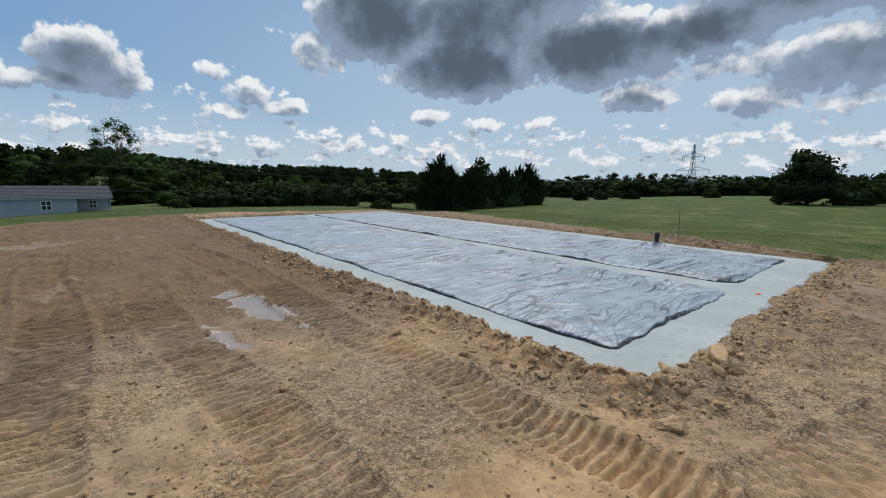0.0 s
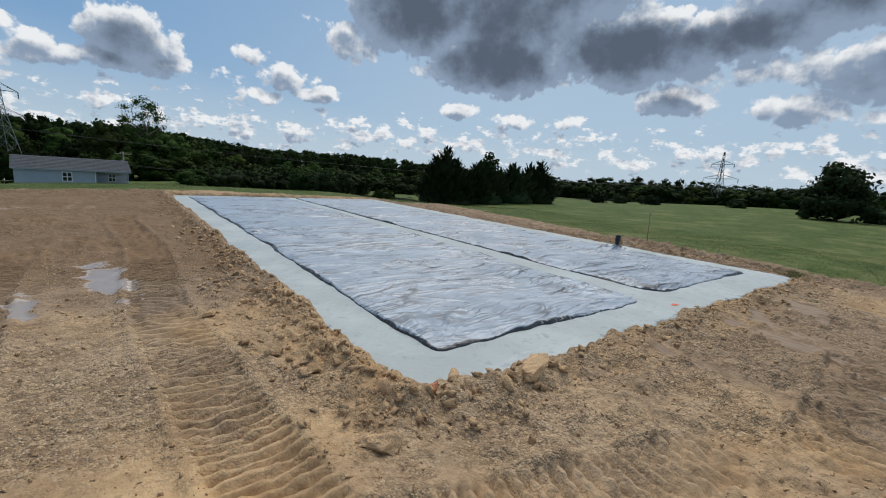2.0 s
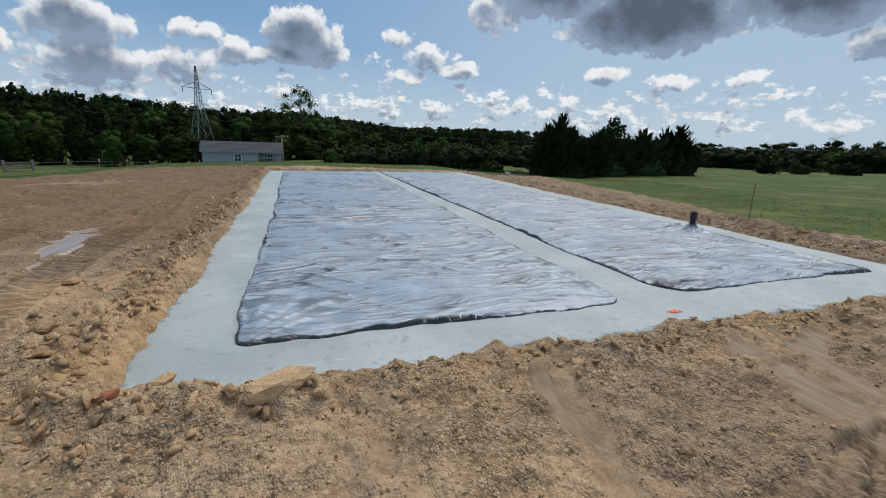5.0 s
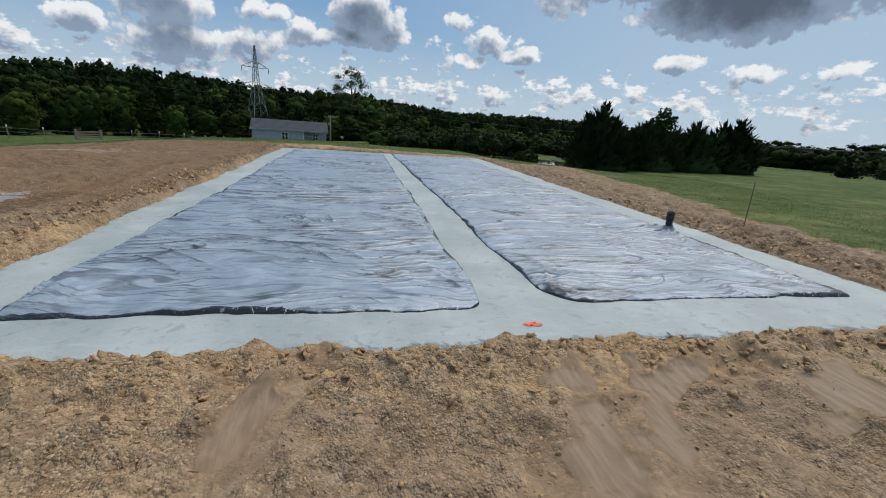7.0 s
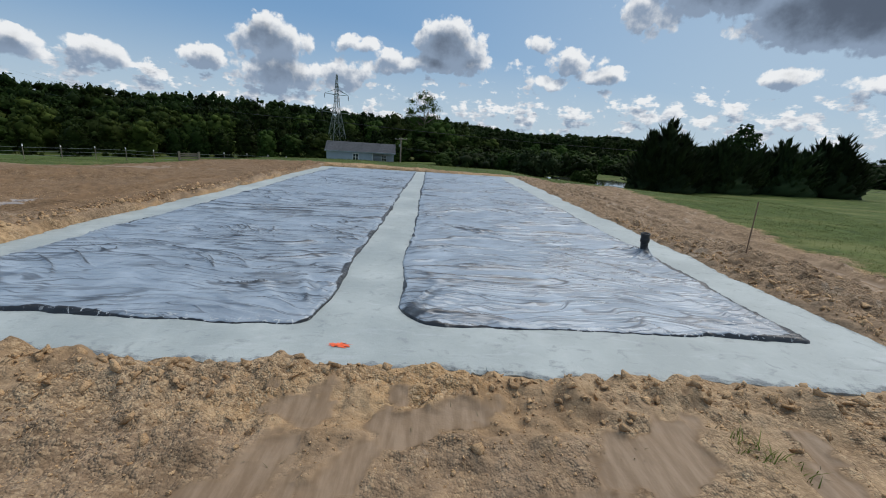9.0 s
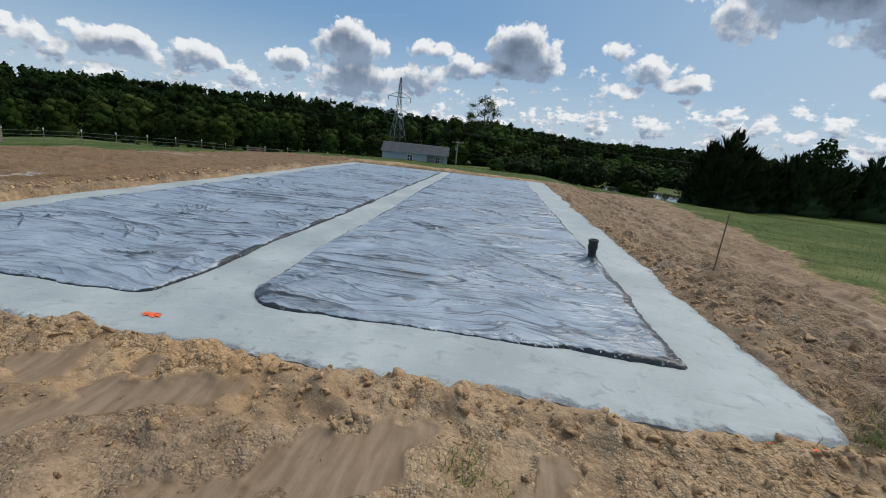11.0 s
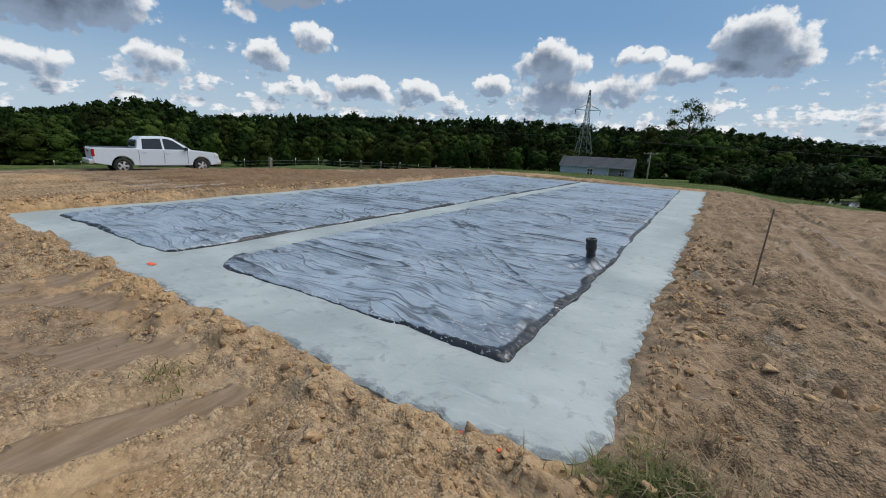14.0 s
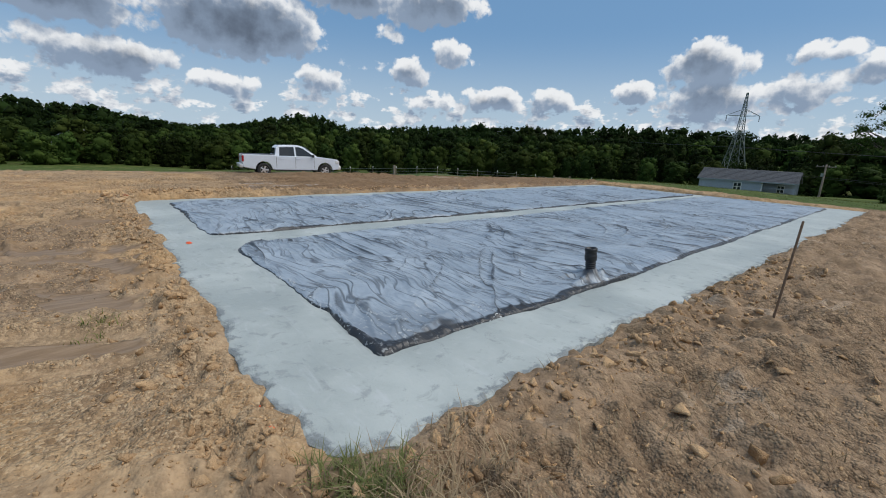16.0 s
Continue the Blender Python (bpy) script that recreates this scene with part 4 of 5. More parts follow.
boulder(-0.06, -0.27, 0.07, 91, 0.8, 30, RED, "reddish broken clay lump among the soil", "stone")
for x, y, s in ((9.05, -0.32, 0.022), (8.82, -0.3, 0.015)):
    boulder(x, y, s, int(80 + x * 7), 0.7, x * 60, ORANGE, "small soil lump sprayed with orange paint", "stone")


# ---- grass and weeds ----
def tuft_mesh(name, places, mat, height, blades, seed, spread=0.05, lean=0.5):
    """Bent blades, three points wide at the foot and one at the tip; places: x, y, scale."""
    rng = np.random.RandomState(seed)
    P = np.repeat(np.array(places), blades, axis=0)
    m = len(P)
    xy = P[:, :2] + rng.normal(0, spread, (m, 2)) * P[:, 2:3]
    open_soil = slab_distance(xy[:, 0], xy[:, 1]) > 0.06
    P, xy = P[open_soil], xy[open_soil]
    m = len(P)
    z = relief(xy[None, :, 0], xy[None, :, 1])[0][0] - 0.01
    h = height * P[:, 2] * rng.uniform(0.45, 1.15, m)
    a = rng.uniform(0, 2 * math.pi, m)
    l = rng.uniform(0.1, lean, m) * h
    w = np.maximum(0.0035, 0.03 * h)
    tx, ty, sx, sy = np.cos(a), np.sin(a), -np.sin(a), np.cos(a)
    foot = np.stack([xy[:, 0], xy[:, 1], z], -1)
    side = np.stack([sx * w, sy * w, 0 * w], -1)
    mid = foot + np.stack([tx * l * 0.35, ty * l * 0.35, h * 0.6], -1)
    tip = foot + np.stack([tx * l * 1.2, ty * l * 1.2, h], -1)
    V = np.stack([foot - side, foot + side, mid + side * 0.7, mid - side * 0.7, tip], 1).reshape(-1, 3)
    i = np.arange(m)[:, None] * 5
    F = np.concatenate([i + [0, 1, 2], i + [0, 2, 3], i + [3, 2, 4]])
    return many(name, V, F, mat)


rng = np.random.RandomState(5)
spots = [(9.66 + rng.normal(0, 0.12), -0.16 + rng.normal(0, 0.09), 1.0) for _ in range(90)]
tagged(new("grass_tuft", tuft_mesh("grass_tuft", spots, TUFT, 0.085, 7, 6, 0.035, 2.0)), "tuft of fresh green grass at the footing's corner", "grass", kind="stuff")
spots = [(9.9 + rng.normal(0, 0.22), 0.05 + rng.normal(0, 0.28), 1.0) for _ in range(90)]
tagged(new("dry_weeds", tuft_mesh("dry_weeds", spots, STRAW, 0.11, 8, 7, 0.05, 1.8)), "flattened dry grass stems on the dug soil", "weeds", kind="stuff")
spots = [(7.1 + rng.normal(0, 0.1), -0.95 + rng.normal(0, 0.06), 1.0) for _ in range(16)]
tagged(new("weeds", tuft_mesh("weeds", spots, GRASS, 0.06, 5, 8, 0.03, 2.0)), "small trampled weeds lying on the soil", "weeds", kind="stuff")
spots = [(10.2 + rng.normal(0, 0.5), 1.4 + rng.normal(0, 0.6), 0.8) for _ in range(50)]
tagged(new("dry_stems", tuft_mesh("dry_stems", spots, STRAW, 0.08, 4, 9, 0.05, 2.2)), "scattered dry stems on turned soil", "weeds", kind="stuff")
spots = [(rng.uniform(-1, 9), -0.4 - abs(rng.normal(0, 0.9)), 0.6) for _ in range(170)]
tagged(new("straw", tuft_mesh("straw", spots, STRAW, 0.05, 2, 10, 0.06, 3.0)), "bits of straw trodden into the soil", "straw", kind="stuff")


def meadow():
    rng = np.random.RandomState(11)
    cand = np.concatenate([
        np.stack([rng.uniform(11.5, 26, 9000), rng.uniform(-4, 30, 9000)], -1),
        np.stack([rng.uniform(-22, 14, 6000), rng.uniform(19, 32, 6000)], -1),
        np.stack([rng.uniform(-26, -9, 3500), rng.uniform(-4, 22, 3500)], -1)])
    cover = grass_cover(cand[:, 0], cand[:, 1])
    keep = cand[rng.uniform(0.15, 1, len(cand)) < cover]
    spots = np.concatenate([keep, rng.uniform(0.5, 1.3, (len(keep), 1))], 1)
    ob = new("meadow_grass", tuft_mesh("meadow_grass", spots, GRASS, 0.075, 5, 12, 0.16, 1.8))
    tagged(ob, "short green meadow grass round the dug site", "grass", kind="stuff")


meadow()


# ---- trees ----
def leaf_cards(centres, normals, size, rng):
    """Bent leaf clumps: two triangles each, set about the centres."""
    m = len(centres)
    nrm = normals + rng.normal(0, 0.6, (m, 3))
    nrm /= np.linalg.norm(nrm, axis=1)[:, None]
    ref = rng.normal(0, 1, (m, 3))
    a = np.cross(nrm, ref)
    a /= np.linalg.norm(a, axis=1)[:, None]
    b = np.cross(nrm, a)
    s = size * rng.uniform(0.5, 1.25, (m, 1))
    V = np.stack([centres - a * s, centres + b * s * 0.55 + nrm * s * 0.2, centres + a * s, centres - b * s * 0.55 - nrm * s * 0.15], 1).reshape(-1, 3)
    i = np.arange(m)[:, None] * 4
    return V, np.concatenate([i + [0, 1, 2], i + [0, 2, 3]])


BALL = None


def ball():
    global BALL
    if BALL is None:
        bm = bmesh.new()
        bmesh.ops.create_icosphere(bm, subdivisions=1, radius=1.0)
        BALL = np.array([v.co[:] for v in bm.verts]), np.array([[v.index for v in f.verts] for f in bm.faces])
        bm.free()
    return BALL


def crown_arrays(blobs, cards, size, seed, core=0.8):
    """Leaf cards on the skins of many blobs (x, y, z, rx, rz), over ragged cores."""
    rng = np.random.RandomState(seed)
    B = np.array(blobs)
    weight = B[:, 3] * B[:, 4]
    pick = rng.choice(len(B), cards, p=weight / weight.sum())
    d = rng.normal(0, 1, (cards, 3))
    d /= np.linalg.norm(d, axis=1)[:, None]
    k = rng.uniform(0.7 if core else 0.1, 1.25, (cards, 1))
    C = B[pick, :3] + d * k * np.stack([B[pick, 3], B[pick, 3], B[pick, 4]], -1)
    V, F = leaf_cards(C, d, size, rng)
    allV, allF, base = [V], [F], len(V)
    bv, bf = ball()
    for x, y, z, rx, rz in (blobs if core else ()):
        wob = 1 + 0.22 * rng.normal(0, 1, (len(bv), 1))
        allV.append(bv * wob * np.array([rx, rx, rz]) * core + (x, y, z))
        allF.append(bf + base)
        base += len(bv)
    return np.concatenate(allV), np.concatenate(allF)


def broad_blobs(seed, h, w, count=16, low=0.02):
    rng = np.random.RandomState(seed)
    out = [(0, 0, h * 0.58, w * 0.36, h * 0.30), (0, 0, h * 0.25, w * 0.38, h * 0.26)]
    for k in range(count * 2):
        a, t = rng.uniform(0, 6.28), rng.uniform(low, 0.92)
        r = w * 0.38 * math.sqrt(max(0.05, 1 - ((t - 0.38) / 0.62) ** 2)) * rng.uniform(0.6, 1.12)
        s = w * rng.uniform(0.075, 0.16)
        out.append((r * math.cos(a), r * math.sin(a), t * h, s, s * rng.uniform(0.7, 1.1)))
    return out


def trunk_mesh(h, r, limbs, seed):
    rng = random.Random(seed)
    bm = bmesh.new()

    def limb(a, b, ra, rb):
        a, b = Vector(a), Vector(b)
        d = (b - a).normalized()
        s = d.cross(Vector((0.3, 1, 0.1))).normalized()
        t = d.cross(s)
        low = [bm.verts.new(a + (s * math.cos(k) + t * math.sin(k)) * ra) for k in np.arange(6) * math.pi / 3]
        top = [bm.verts.new(b + (s * math.cos(k) + t * math.sin(k)) * rb) for k in np.arange(6) * math.pi / 3]
        for k in range(6):
            bm.faces.new((low[k], low[(k + 1) % 6], top[(k + 1) % 6], top[k]))

    limb((0, 0, -0.4), (0.1, 0, h * 0.4), r * 1.25, r * 0.8)
    limb((0.1, 0, h * 0.4), (0, 0.1, h * 0.85), r * 0.8, r * 0.2)
    for k in range(limbs):
        a, z = rng.random() * 6.28, h * rng.uniform(0.25, 0.7)
        q = h * rng.uniform(0.18, 0.32)
        limb((0.06, 0, z), (q * math.cos(a), q * math.sin(a), z + q * rng.uniform(0.4, 1.0)), r * 0.45, r * 0.12)
    return bm_mesh("trunk", bm, BARK, True)


def tree_kind(seed, h, w, mat, cards, size, label, category="tree", name="tree", blobs=None, core=0.8, limbs=7):
    base = new(name)
    part("trunk", trunk_mesh(h * 0.85, 0.035 * h ** 0.9, limbs, seed), base)
    V, F = crown_arrays(blobs or broad_blobs(seed, h, w), cards, size, seed, core)
    part("crown", many("crown", V, F, mat), base)
    tagged(base, label, category)
    return base


def cedar(seed, x, y, h, tips, mat, label):
    """An evergreen: ragged cones of upswept sprays over dark cores; tips: offset x, y, height, width."""
    rng = np.random.RandomState(seed)
    base = new("cedar_tree")
    part("trunk", trunk_mesh(h * 0.8, 0.1, 6, seed), base)
    allV, allF, n0 = [], [], 0
    for tx, ty, th, tw in tips:
        turns, rings = 14, 12
        core = []
        for j in range(rings + 1):
            t = j / rings
            r = 0.4 * tw * (1 - t) ** 0.75 * (0.75 + 0.25 * min(1, t * 6))
            for k in range(turns):
                rr = r * rng.uniform(0.7, 1.15)
                core.append((tx + rr * math.cos(6.283 * k / turns), ty + rr * math.sin(6.283 * k / turns), t * th * 0.97))
        F = [(j * turns + k, j * turns + (k + 1) % turns, (j + 1) * turns + (k + 1) % turns) for j in range(rings) for k in range(turns)]
        F += [(j * turns + k, (j + 1) * turns + (k + 1) % turns, (j + 1) * turns + k) for j in range(rings) for k in range(turns)]
        allV.append(np.array(core))
        allF.append(np.array(F) + n0)
        n0 += len(core)
        # upswept branches, each a row of slender sprays
        limbs = int(34 * th)
        t0 = 1 - rng.uniform(0, 1, limbs) ** 0.62
        a0, rise = rng.uniform(0, 6.283, limbs), rng.uniform(0.25, 0.75, limbs) + 0.6 * t0
        reach = (0.5 * tw * (1 - t0) ** 0.75 * rng.uniform(0.65, 1.25, limbs) + 0.16)
        each = 26
        a, t0, rise, reach = (np.repeat(q, each) for q in (a0, t0, rise, reach))
        m = limbs * each
        s = rng.uniform(0.3, 1.0, m)
        out = np.stack([np.cos(a), np.sin(a), 0 * a], -1)
        lift = np.array([0, 0, 1.0])
        foot = np.stack([tx + 0 * a, ty + 0 * a, t0 * th * 0.93], -1) + out * (s * reach)[:, None] + lift * (reach * rise * s ** 1.4)[:, None]
        foot = foot + rng.normal(0, 0.07, (m, 3)) * (1.3 - s[:, None])
        up = out * rng.uniform(0.5, 1.0, (m, 1)) + lift * (rise[:, None] + rng.uniform(0, 0.7, (m, 1))) + rng.normal(0, 0.3, (m, 3))
        size = rng.uniform(0.1, 0.3, (m, 1))
        side = np.stack([-np.sin(a), np.cos(a), rng.uniform(-0.6, 0.6, m)], -1) * size * 0.3
        tip = foot + up * size
        V = np.stack([foot - up * size * 0.4, foot + side, tip, foot - side], 1).reshape(-1, 3)
        i = np.arange(m)[:, None] * 4 + n0
        allV.append(V)
        allF.append(np.concatenate([i + [0, 1, 2], i + [0, 2, 3]]))
        n0 += len(V)
    part("crown", many("crown", np.concatenate(allV), np.concatenate(allF), mat), base)
    base.matrix_basis = pose(x, y, ground_at(x, y) - 0.05)
    return tagged(base, label, "tree")


kinds = [
    tree_kind(1, 10, 8.5, LEAF, 1200, 0.37, "dense green broadleaf tree at the wood's edge"),
    tree_kind(2, 10, 7.0, LEAF, 1150, 0.36, "dense green broadleaf tree at the wood's edge"),
    tree_kind(3, 10, 9.5, LEAF, 1250, 0.39, "wide dark green broadleaf tree in the wood"),
    tree_kind(4, 10, 8.0, LEAF_LIGHT, 1150, 0.34, "lighter green broadleaf tree at the wood's edge"),
    tree_kind(5, 10, 9.0, LEAF_LIGHT, 1200, 0.36, "lighter green shrubby tree at the wood's edge"),
]
RIDGE_AZ = [-180, -120, -95, -88, -85, -80, -75, -72, -68, -65, -61, -55, -48, -41, -33, -26, -20, -14, -9, -5, 0, 4, 9, 14, 24, 29, 37, 54, 61, 68, 77, 86, 100, 180]
RIDGE_EL = [3, 3, 3.3, 2.9, 2.2, 1.6, 2.0, 2.6, 3.7, 3.6, 2.4, 2.7, 3.2, 3.5, 3.3, 3.9, 3.7, 3.5, 3.1, 3.1, 3.2, 3.0, 2.3, 1.9, 2.0, 1.8, 1.3, 0.8, 1.6, 1.7, 1.4, 1.8, 2.5, 3]
used = []
tree_rng = random.Random(77)


def plant(az, r, top_share, width=None, pick=None):
    x, y = 3 + r * math.sin(radians(az)), -2 + r * math.cos(radians(az))
    z = ground_at(x, y)
    el = np.interp(az, RIDGE_AZ, RIDGE_EL) * top_share
    top = 1.55 + r * math.tan(radians(el))
    h = max(2.2, min(17.0, (top - z) * tree_rng.uniform(0.93, 1.05)))
    src = kinds[pick if pick is not None else tree_rng.randrange(5)]
    m = pose(x, y, z - 0.1, 0, 0, tree_rng.random() * 360)
    k, wk = h / 10, (width or h * tree_rng.uniform(0.8, 1.15)) / 10
    if src in used:
        ob = copy_thing(src, m)
    else:
        used.append(src)
        ob = src
        ob.matrix_basis = m
    ob.scale = (wk, wk, k)
    tagged(ob, group="trees of the wood")


def arc(lo, hi, r, gap, share, spread, picks=(0, 1, 2, 3, 4), wide=None):
    az = lo
    while az < hi:
        rr = r * (1 + tree_rng.uniform(-spread, spread))
        plant(az, rr, share * tree_rng.uniform(0.9, 1.02), width=wide and wide * tree_rng.uniform(0.8, 1.2), pick=tree_rng.choice(picks))
        az += math.degrees(gap / r) * tree_rng.uniform(0.75, 1.25)


arc(-100, 34, 101, 5.0, 0.05, 0.03, (3, 4, 3, 4, 1), 7.5)
arc(-100, 34, 113, 5.5, 0.42, 0.04, (3, 4, 3, 0, 1))
arc(-100, 36, 132, 6.5, 0.74, 0.04, (0, 1, 2, 3))
arc(-100, 38, 160, 7.5, 0.99, 0.04, (0, 1, 2))
arc(34, 100, 165, 4.5, 0.95, 0.05, (0, 1, 2), 9.5)
arc(50, 98, 140, 4.0, 0.5, 0.06, (0, 2, 3, 4), 8.0)
arc(105, 255, 150, 22, 0.9, 0.1)


def woods():
    """The wooded slope behind, beyond single trees."""
    rng = np.random.RandomState(31)
    allV, allF, base = [], [], 0
    variants = [crown_arrays(broad_blobs(40 + k, 10, 9, 7), 260, 0.75, 40 + k, 0.85) for k in range(4)]
    for r in (178, 200, 230, 265):
        az = -102.0
        while az < 40:
            x, y = 3 + r * math.sin(radians(az)), -2 + r * math.cos(radians(az))
            z = float(land(x, y))
            top = 1.55 + r * math.tan(radians(float(np.interp(az, RIDGE_AZ, RIDGE_EL)) * rng.uniform(0.86, 0.99)))
            h = min(18, max(3, top - z))
            V, F = variants[rng.randint(4)]
            c, s = math.cos(az * 9), math.sin(az * 9)
            W = V * np.array([1, 1, h / 10])
            W = np.stack([W[:, 0] * c - W[:, 1] * s + x, W[:, 0] * s + W[:, 1] * c + y, W[:, 2] + z], -1)
            allV.append(W)
            allF.append(F + base)
            base += len(W)
            az += math.degrees(8.5 / r) * rng.uniform(0.8, 1.2)
    ob = new("woods", many("woods", np.concatenate(allV), np.concatenate(allF), LEAF))
    tagged(ob, "dense dark green woods on the far slope", "woods", kind="stuff")


woods()


def brush():
    """Low scrub that closes the ground between the pad and the woods."""
    rng = np.random.RandomState(61)
    variants = [crown_arrays(broad_blobs(80 + k, 2.0, 3.4, 5, 0.0), 150, 0.24, 80 + k, 0.85) for k in range(5)]
    for mat, lo, hi, near, far, count, tall in ((LEAF_LIGHT, 3, 38, 74, 104, 260, 1.0), (LEAF, 5, 38, 60, 100, 150, 1.1), (LEAF, 46, 99, 122, 138, 170, 1.1), (LEAF_LIGHT, 50, 99, 124, 140, 60, 0.9)):
        allV, allF, base = [], [], 0
        for _ in range(count):
            az, r = rng.uniform(lo, hi), math.sqrt(rng.uniform(near ** 2, far ** 2))
            x, y = 3 + r * math.sin(radians(az)), -2 + r * math.cos(radians(az))
            V, F = variants[rng.randint(5)]
            k, c, s = rng.uniform(0.7, 1.5) * tall, math.cos(az * 7), math.sin(az * 7)
            W = V * k * (1 + 0.012 * max(0, r - 80))
            allV.append(np.stack([W[:, 0] * c - W[:, 1] * s + x, W[:, 0] * s + W[:, 1] * c + y, W[:, 2] + float(land(x, y)) - 0.2], -1))
            allF.append(F + base)
            base += len(V)
        tagged(new("scrub", many("scrub", np.concatenate(allV), np.concatenate(allF), mat)), "low tangled green scrub before the woods", "scrub", kind="stuff")


brush()


def stand(ob, x, y, turn=0, sink=0.1):
    ob.matrix_basis = pose(x, y, ground_at(x, y) - sink, 0, 0, turn)
    return ob


# the cedars by the pond
for k, (x, y, top, tips) in enumerate([
        (24.0, 31.0, 4.35, [(0, 0, 1.0, 4.2), (1.4, 0.3, 0.8, 3.2), (-1.5, 0.2, 0.6, 3.6), (0.6, -0.6, 0.55, 4.4), (2.4, 0, 0.5, 3.4)]),
        (28.6, 31.2, 3.2, [(0, 0, 0.95, 3.8), (1.7, 0, 0.8, 3.8), (-1.6, 0, 0.75, 3.6), (0.5, -0.8, 0.6, 4.4)]),
        (34.2, 31.6, 3.4, [(0, 0, 1.0, 3.2), (-1.9, 0.3, 0.8, 4.0), (1.7, 0, 0.8, 3.6), (0, -0.8, 0.65, 4.6)]),
        (39.1, 31.9, 4.1, [(0, 0, 1.0, 3.6), (-1.7, 0, 0.9, 3.0), (1.4, 0, 0.66, 3.2), (-0.6, -0.6, 0.6, 4.4)])]):
    h = top - ground_at(x, y)
    tips = tips + [(tree_rng.uniform(-2.2, 2.2), tree_rng.uniform(-0.8, 0.6), tree_rng.uniform(0.45, 0.85), tree_rng.uniform(1.2, 2.4)) for _ in range(6)]
    cedar(300 + k, x, y, h, [(tx, ty, h * a, b * 1.1) for tx, ty, a, b in tips], LEAF_DARK, "dark evergreen cedar with ragged pointed tops")
h = 4.4 - ground_at(31, 32.5)
stand(tree_kind(311, h, 3.4, LEAF, 1500, 0.17, "open-crowned young tree behind the dark cedars", "tree", "tree",
                [(0, 0, h * 0.6, 1.3, h * 0.25), (0.4, 0, h * 0.8, 0.9, 0.7), (-0.6, 0.1, h * 0.72, 0.8, 0.7), (0, 0, h * 0.95, 0.5, 0.4)], 0.45), 31, 32.5)
# shrubs about the pond and in the meadow
for k, (x, y, top, w, mat) in enumerate([(15.6, 39.0, 1.2, 5.5, LEAF_DARK), (14.0, 43, 0.6, 4, LEAF), (18.4, 33.4, -0.1, 2.4, LEAF_LIGHT)]):
    h = top - ground_at(x, y)
    stand(tree_kind(330 + k, h, w, mat, 1500, 0.2, "leafy shrub on the bank near the pond", "shrub", "shrub", broad_blobs(330 + k, h, w, 9, 0.05), 0.8, 3), x, y)
for k, (az, r, top, w) in enumerate([(58.5, 92, 0.7, 4.2), (61.0, 96, 0.2, 3.4), (64.5, 94, 0.5, 4.0), (73, 100, 0.6, 4), (84.5, 80, 1.2, 5.0)]):
    x, y = -3 + r * math.sin(radians(az)), -1.5 + r * math.cos(radians(az))
    h = top - ground_at(x, y)
    stand(tree_kind(340 + k, h, w, LEAF_DARK, 700, 0.26, "round dark shrub standing in the meadow", "shrub", "shrub", broad_blobs(340 + k, h, w, 6, 0.05), 0.85, 3), x, y)
for k, (az, r, top, w, mat, cards) in enumerate([(81.5, 78, 6.7, 8.6, LEAF_DARK, 2600), (88.5, 92, 4.4, 9.0, LEAF_DARK, 1800), (85.5, 84, 2.5, 5.0, LEAF_LIGHT, 1200)]):
    x, y = -3.5 + r * math.sin(radians(az)), -1.5 + r * math.cos(radians(az))
    h = top - ground_at(x, y)
    stand(tree_kind(350 + k, h, w, mat, cards, 0.3, "rounded dense tree standing alone in the meadow", "tree", "tree", broad_blobs(350 + k, h, w, 13, 0.1)), x, y)


def ragged_tree():
    """The tall thin-crowned tree beside the cabin."""
    x, y, top = 2.8, 108.0, 13.2
    h = top - ground_at(x, y)
    rng = np.random.RandomState(8)
    blobs = []
    for k in range(44):
        a, t = rng.uniform(0, 6.28), 1.0 - 0.62 * rng.uniform(0, 1) ** 1.2
        r = rng.uniform(0.3, 1.0) * (1.4 + 5.2 * math.sqrt(max(0, 1.02 - t)))
        blobs.append((r * math.cos(a), r * math.sin(a), t * h, rng.uniform(0.7, 1.5), rng.uniform(0.6, 1.2)))
    stand(tree_kind(360, h, 9, LEAF_LIGHT, 4200, 0.19, "tall tree with a thin, see-through crown", "tree", "tree", blobs, 0.0, 22), x, y)
    for k, (bx, by, top, w) in enumerate([(-3.5, 106, 7.5, 10), (7.5, 108, 7.0, 11), (3, 104, 4.5, 11), (13, 112, 5.0, 11)]):
        h = top - ground_at(bx, by)
        stand(tree_kind(365 + k, h, w, LEAF_LIGHT, 1600, 0.34, "full lighter green tree beside the cabin", "tree", "tree", broad_blobs(365 + k, h, w, 14, 0.05)), bx, by)


ragged_tree()


# ---- the pond ----
def pond():
    V = [(21.8 + 4.9 * math.cos(a) * (1 + 0.1 * math.sin(3 * a)), 39 + 7.0 * math.sin(a), 0) for a in np.arange(36) * math.pi / 18]
    m, net, bsdf = material("pond_water", 0.05, 0, 0.5)
    bsdf.inputs["Base Color"].default_value = (0.035, 0.04, 0.03, 1)
    bump(net, bsdf, net.noise(net.node("ShaderNodeTexCoord", 3), 4, 3), 0.04)
    ob = new("pond", mesh_from("pond", V, [tuple(range(36))], m, False))
    ob.location.z = -1.6
    tagged(ob, "still pond water reflecting the sky", "pond", kind="structure")


pond()


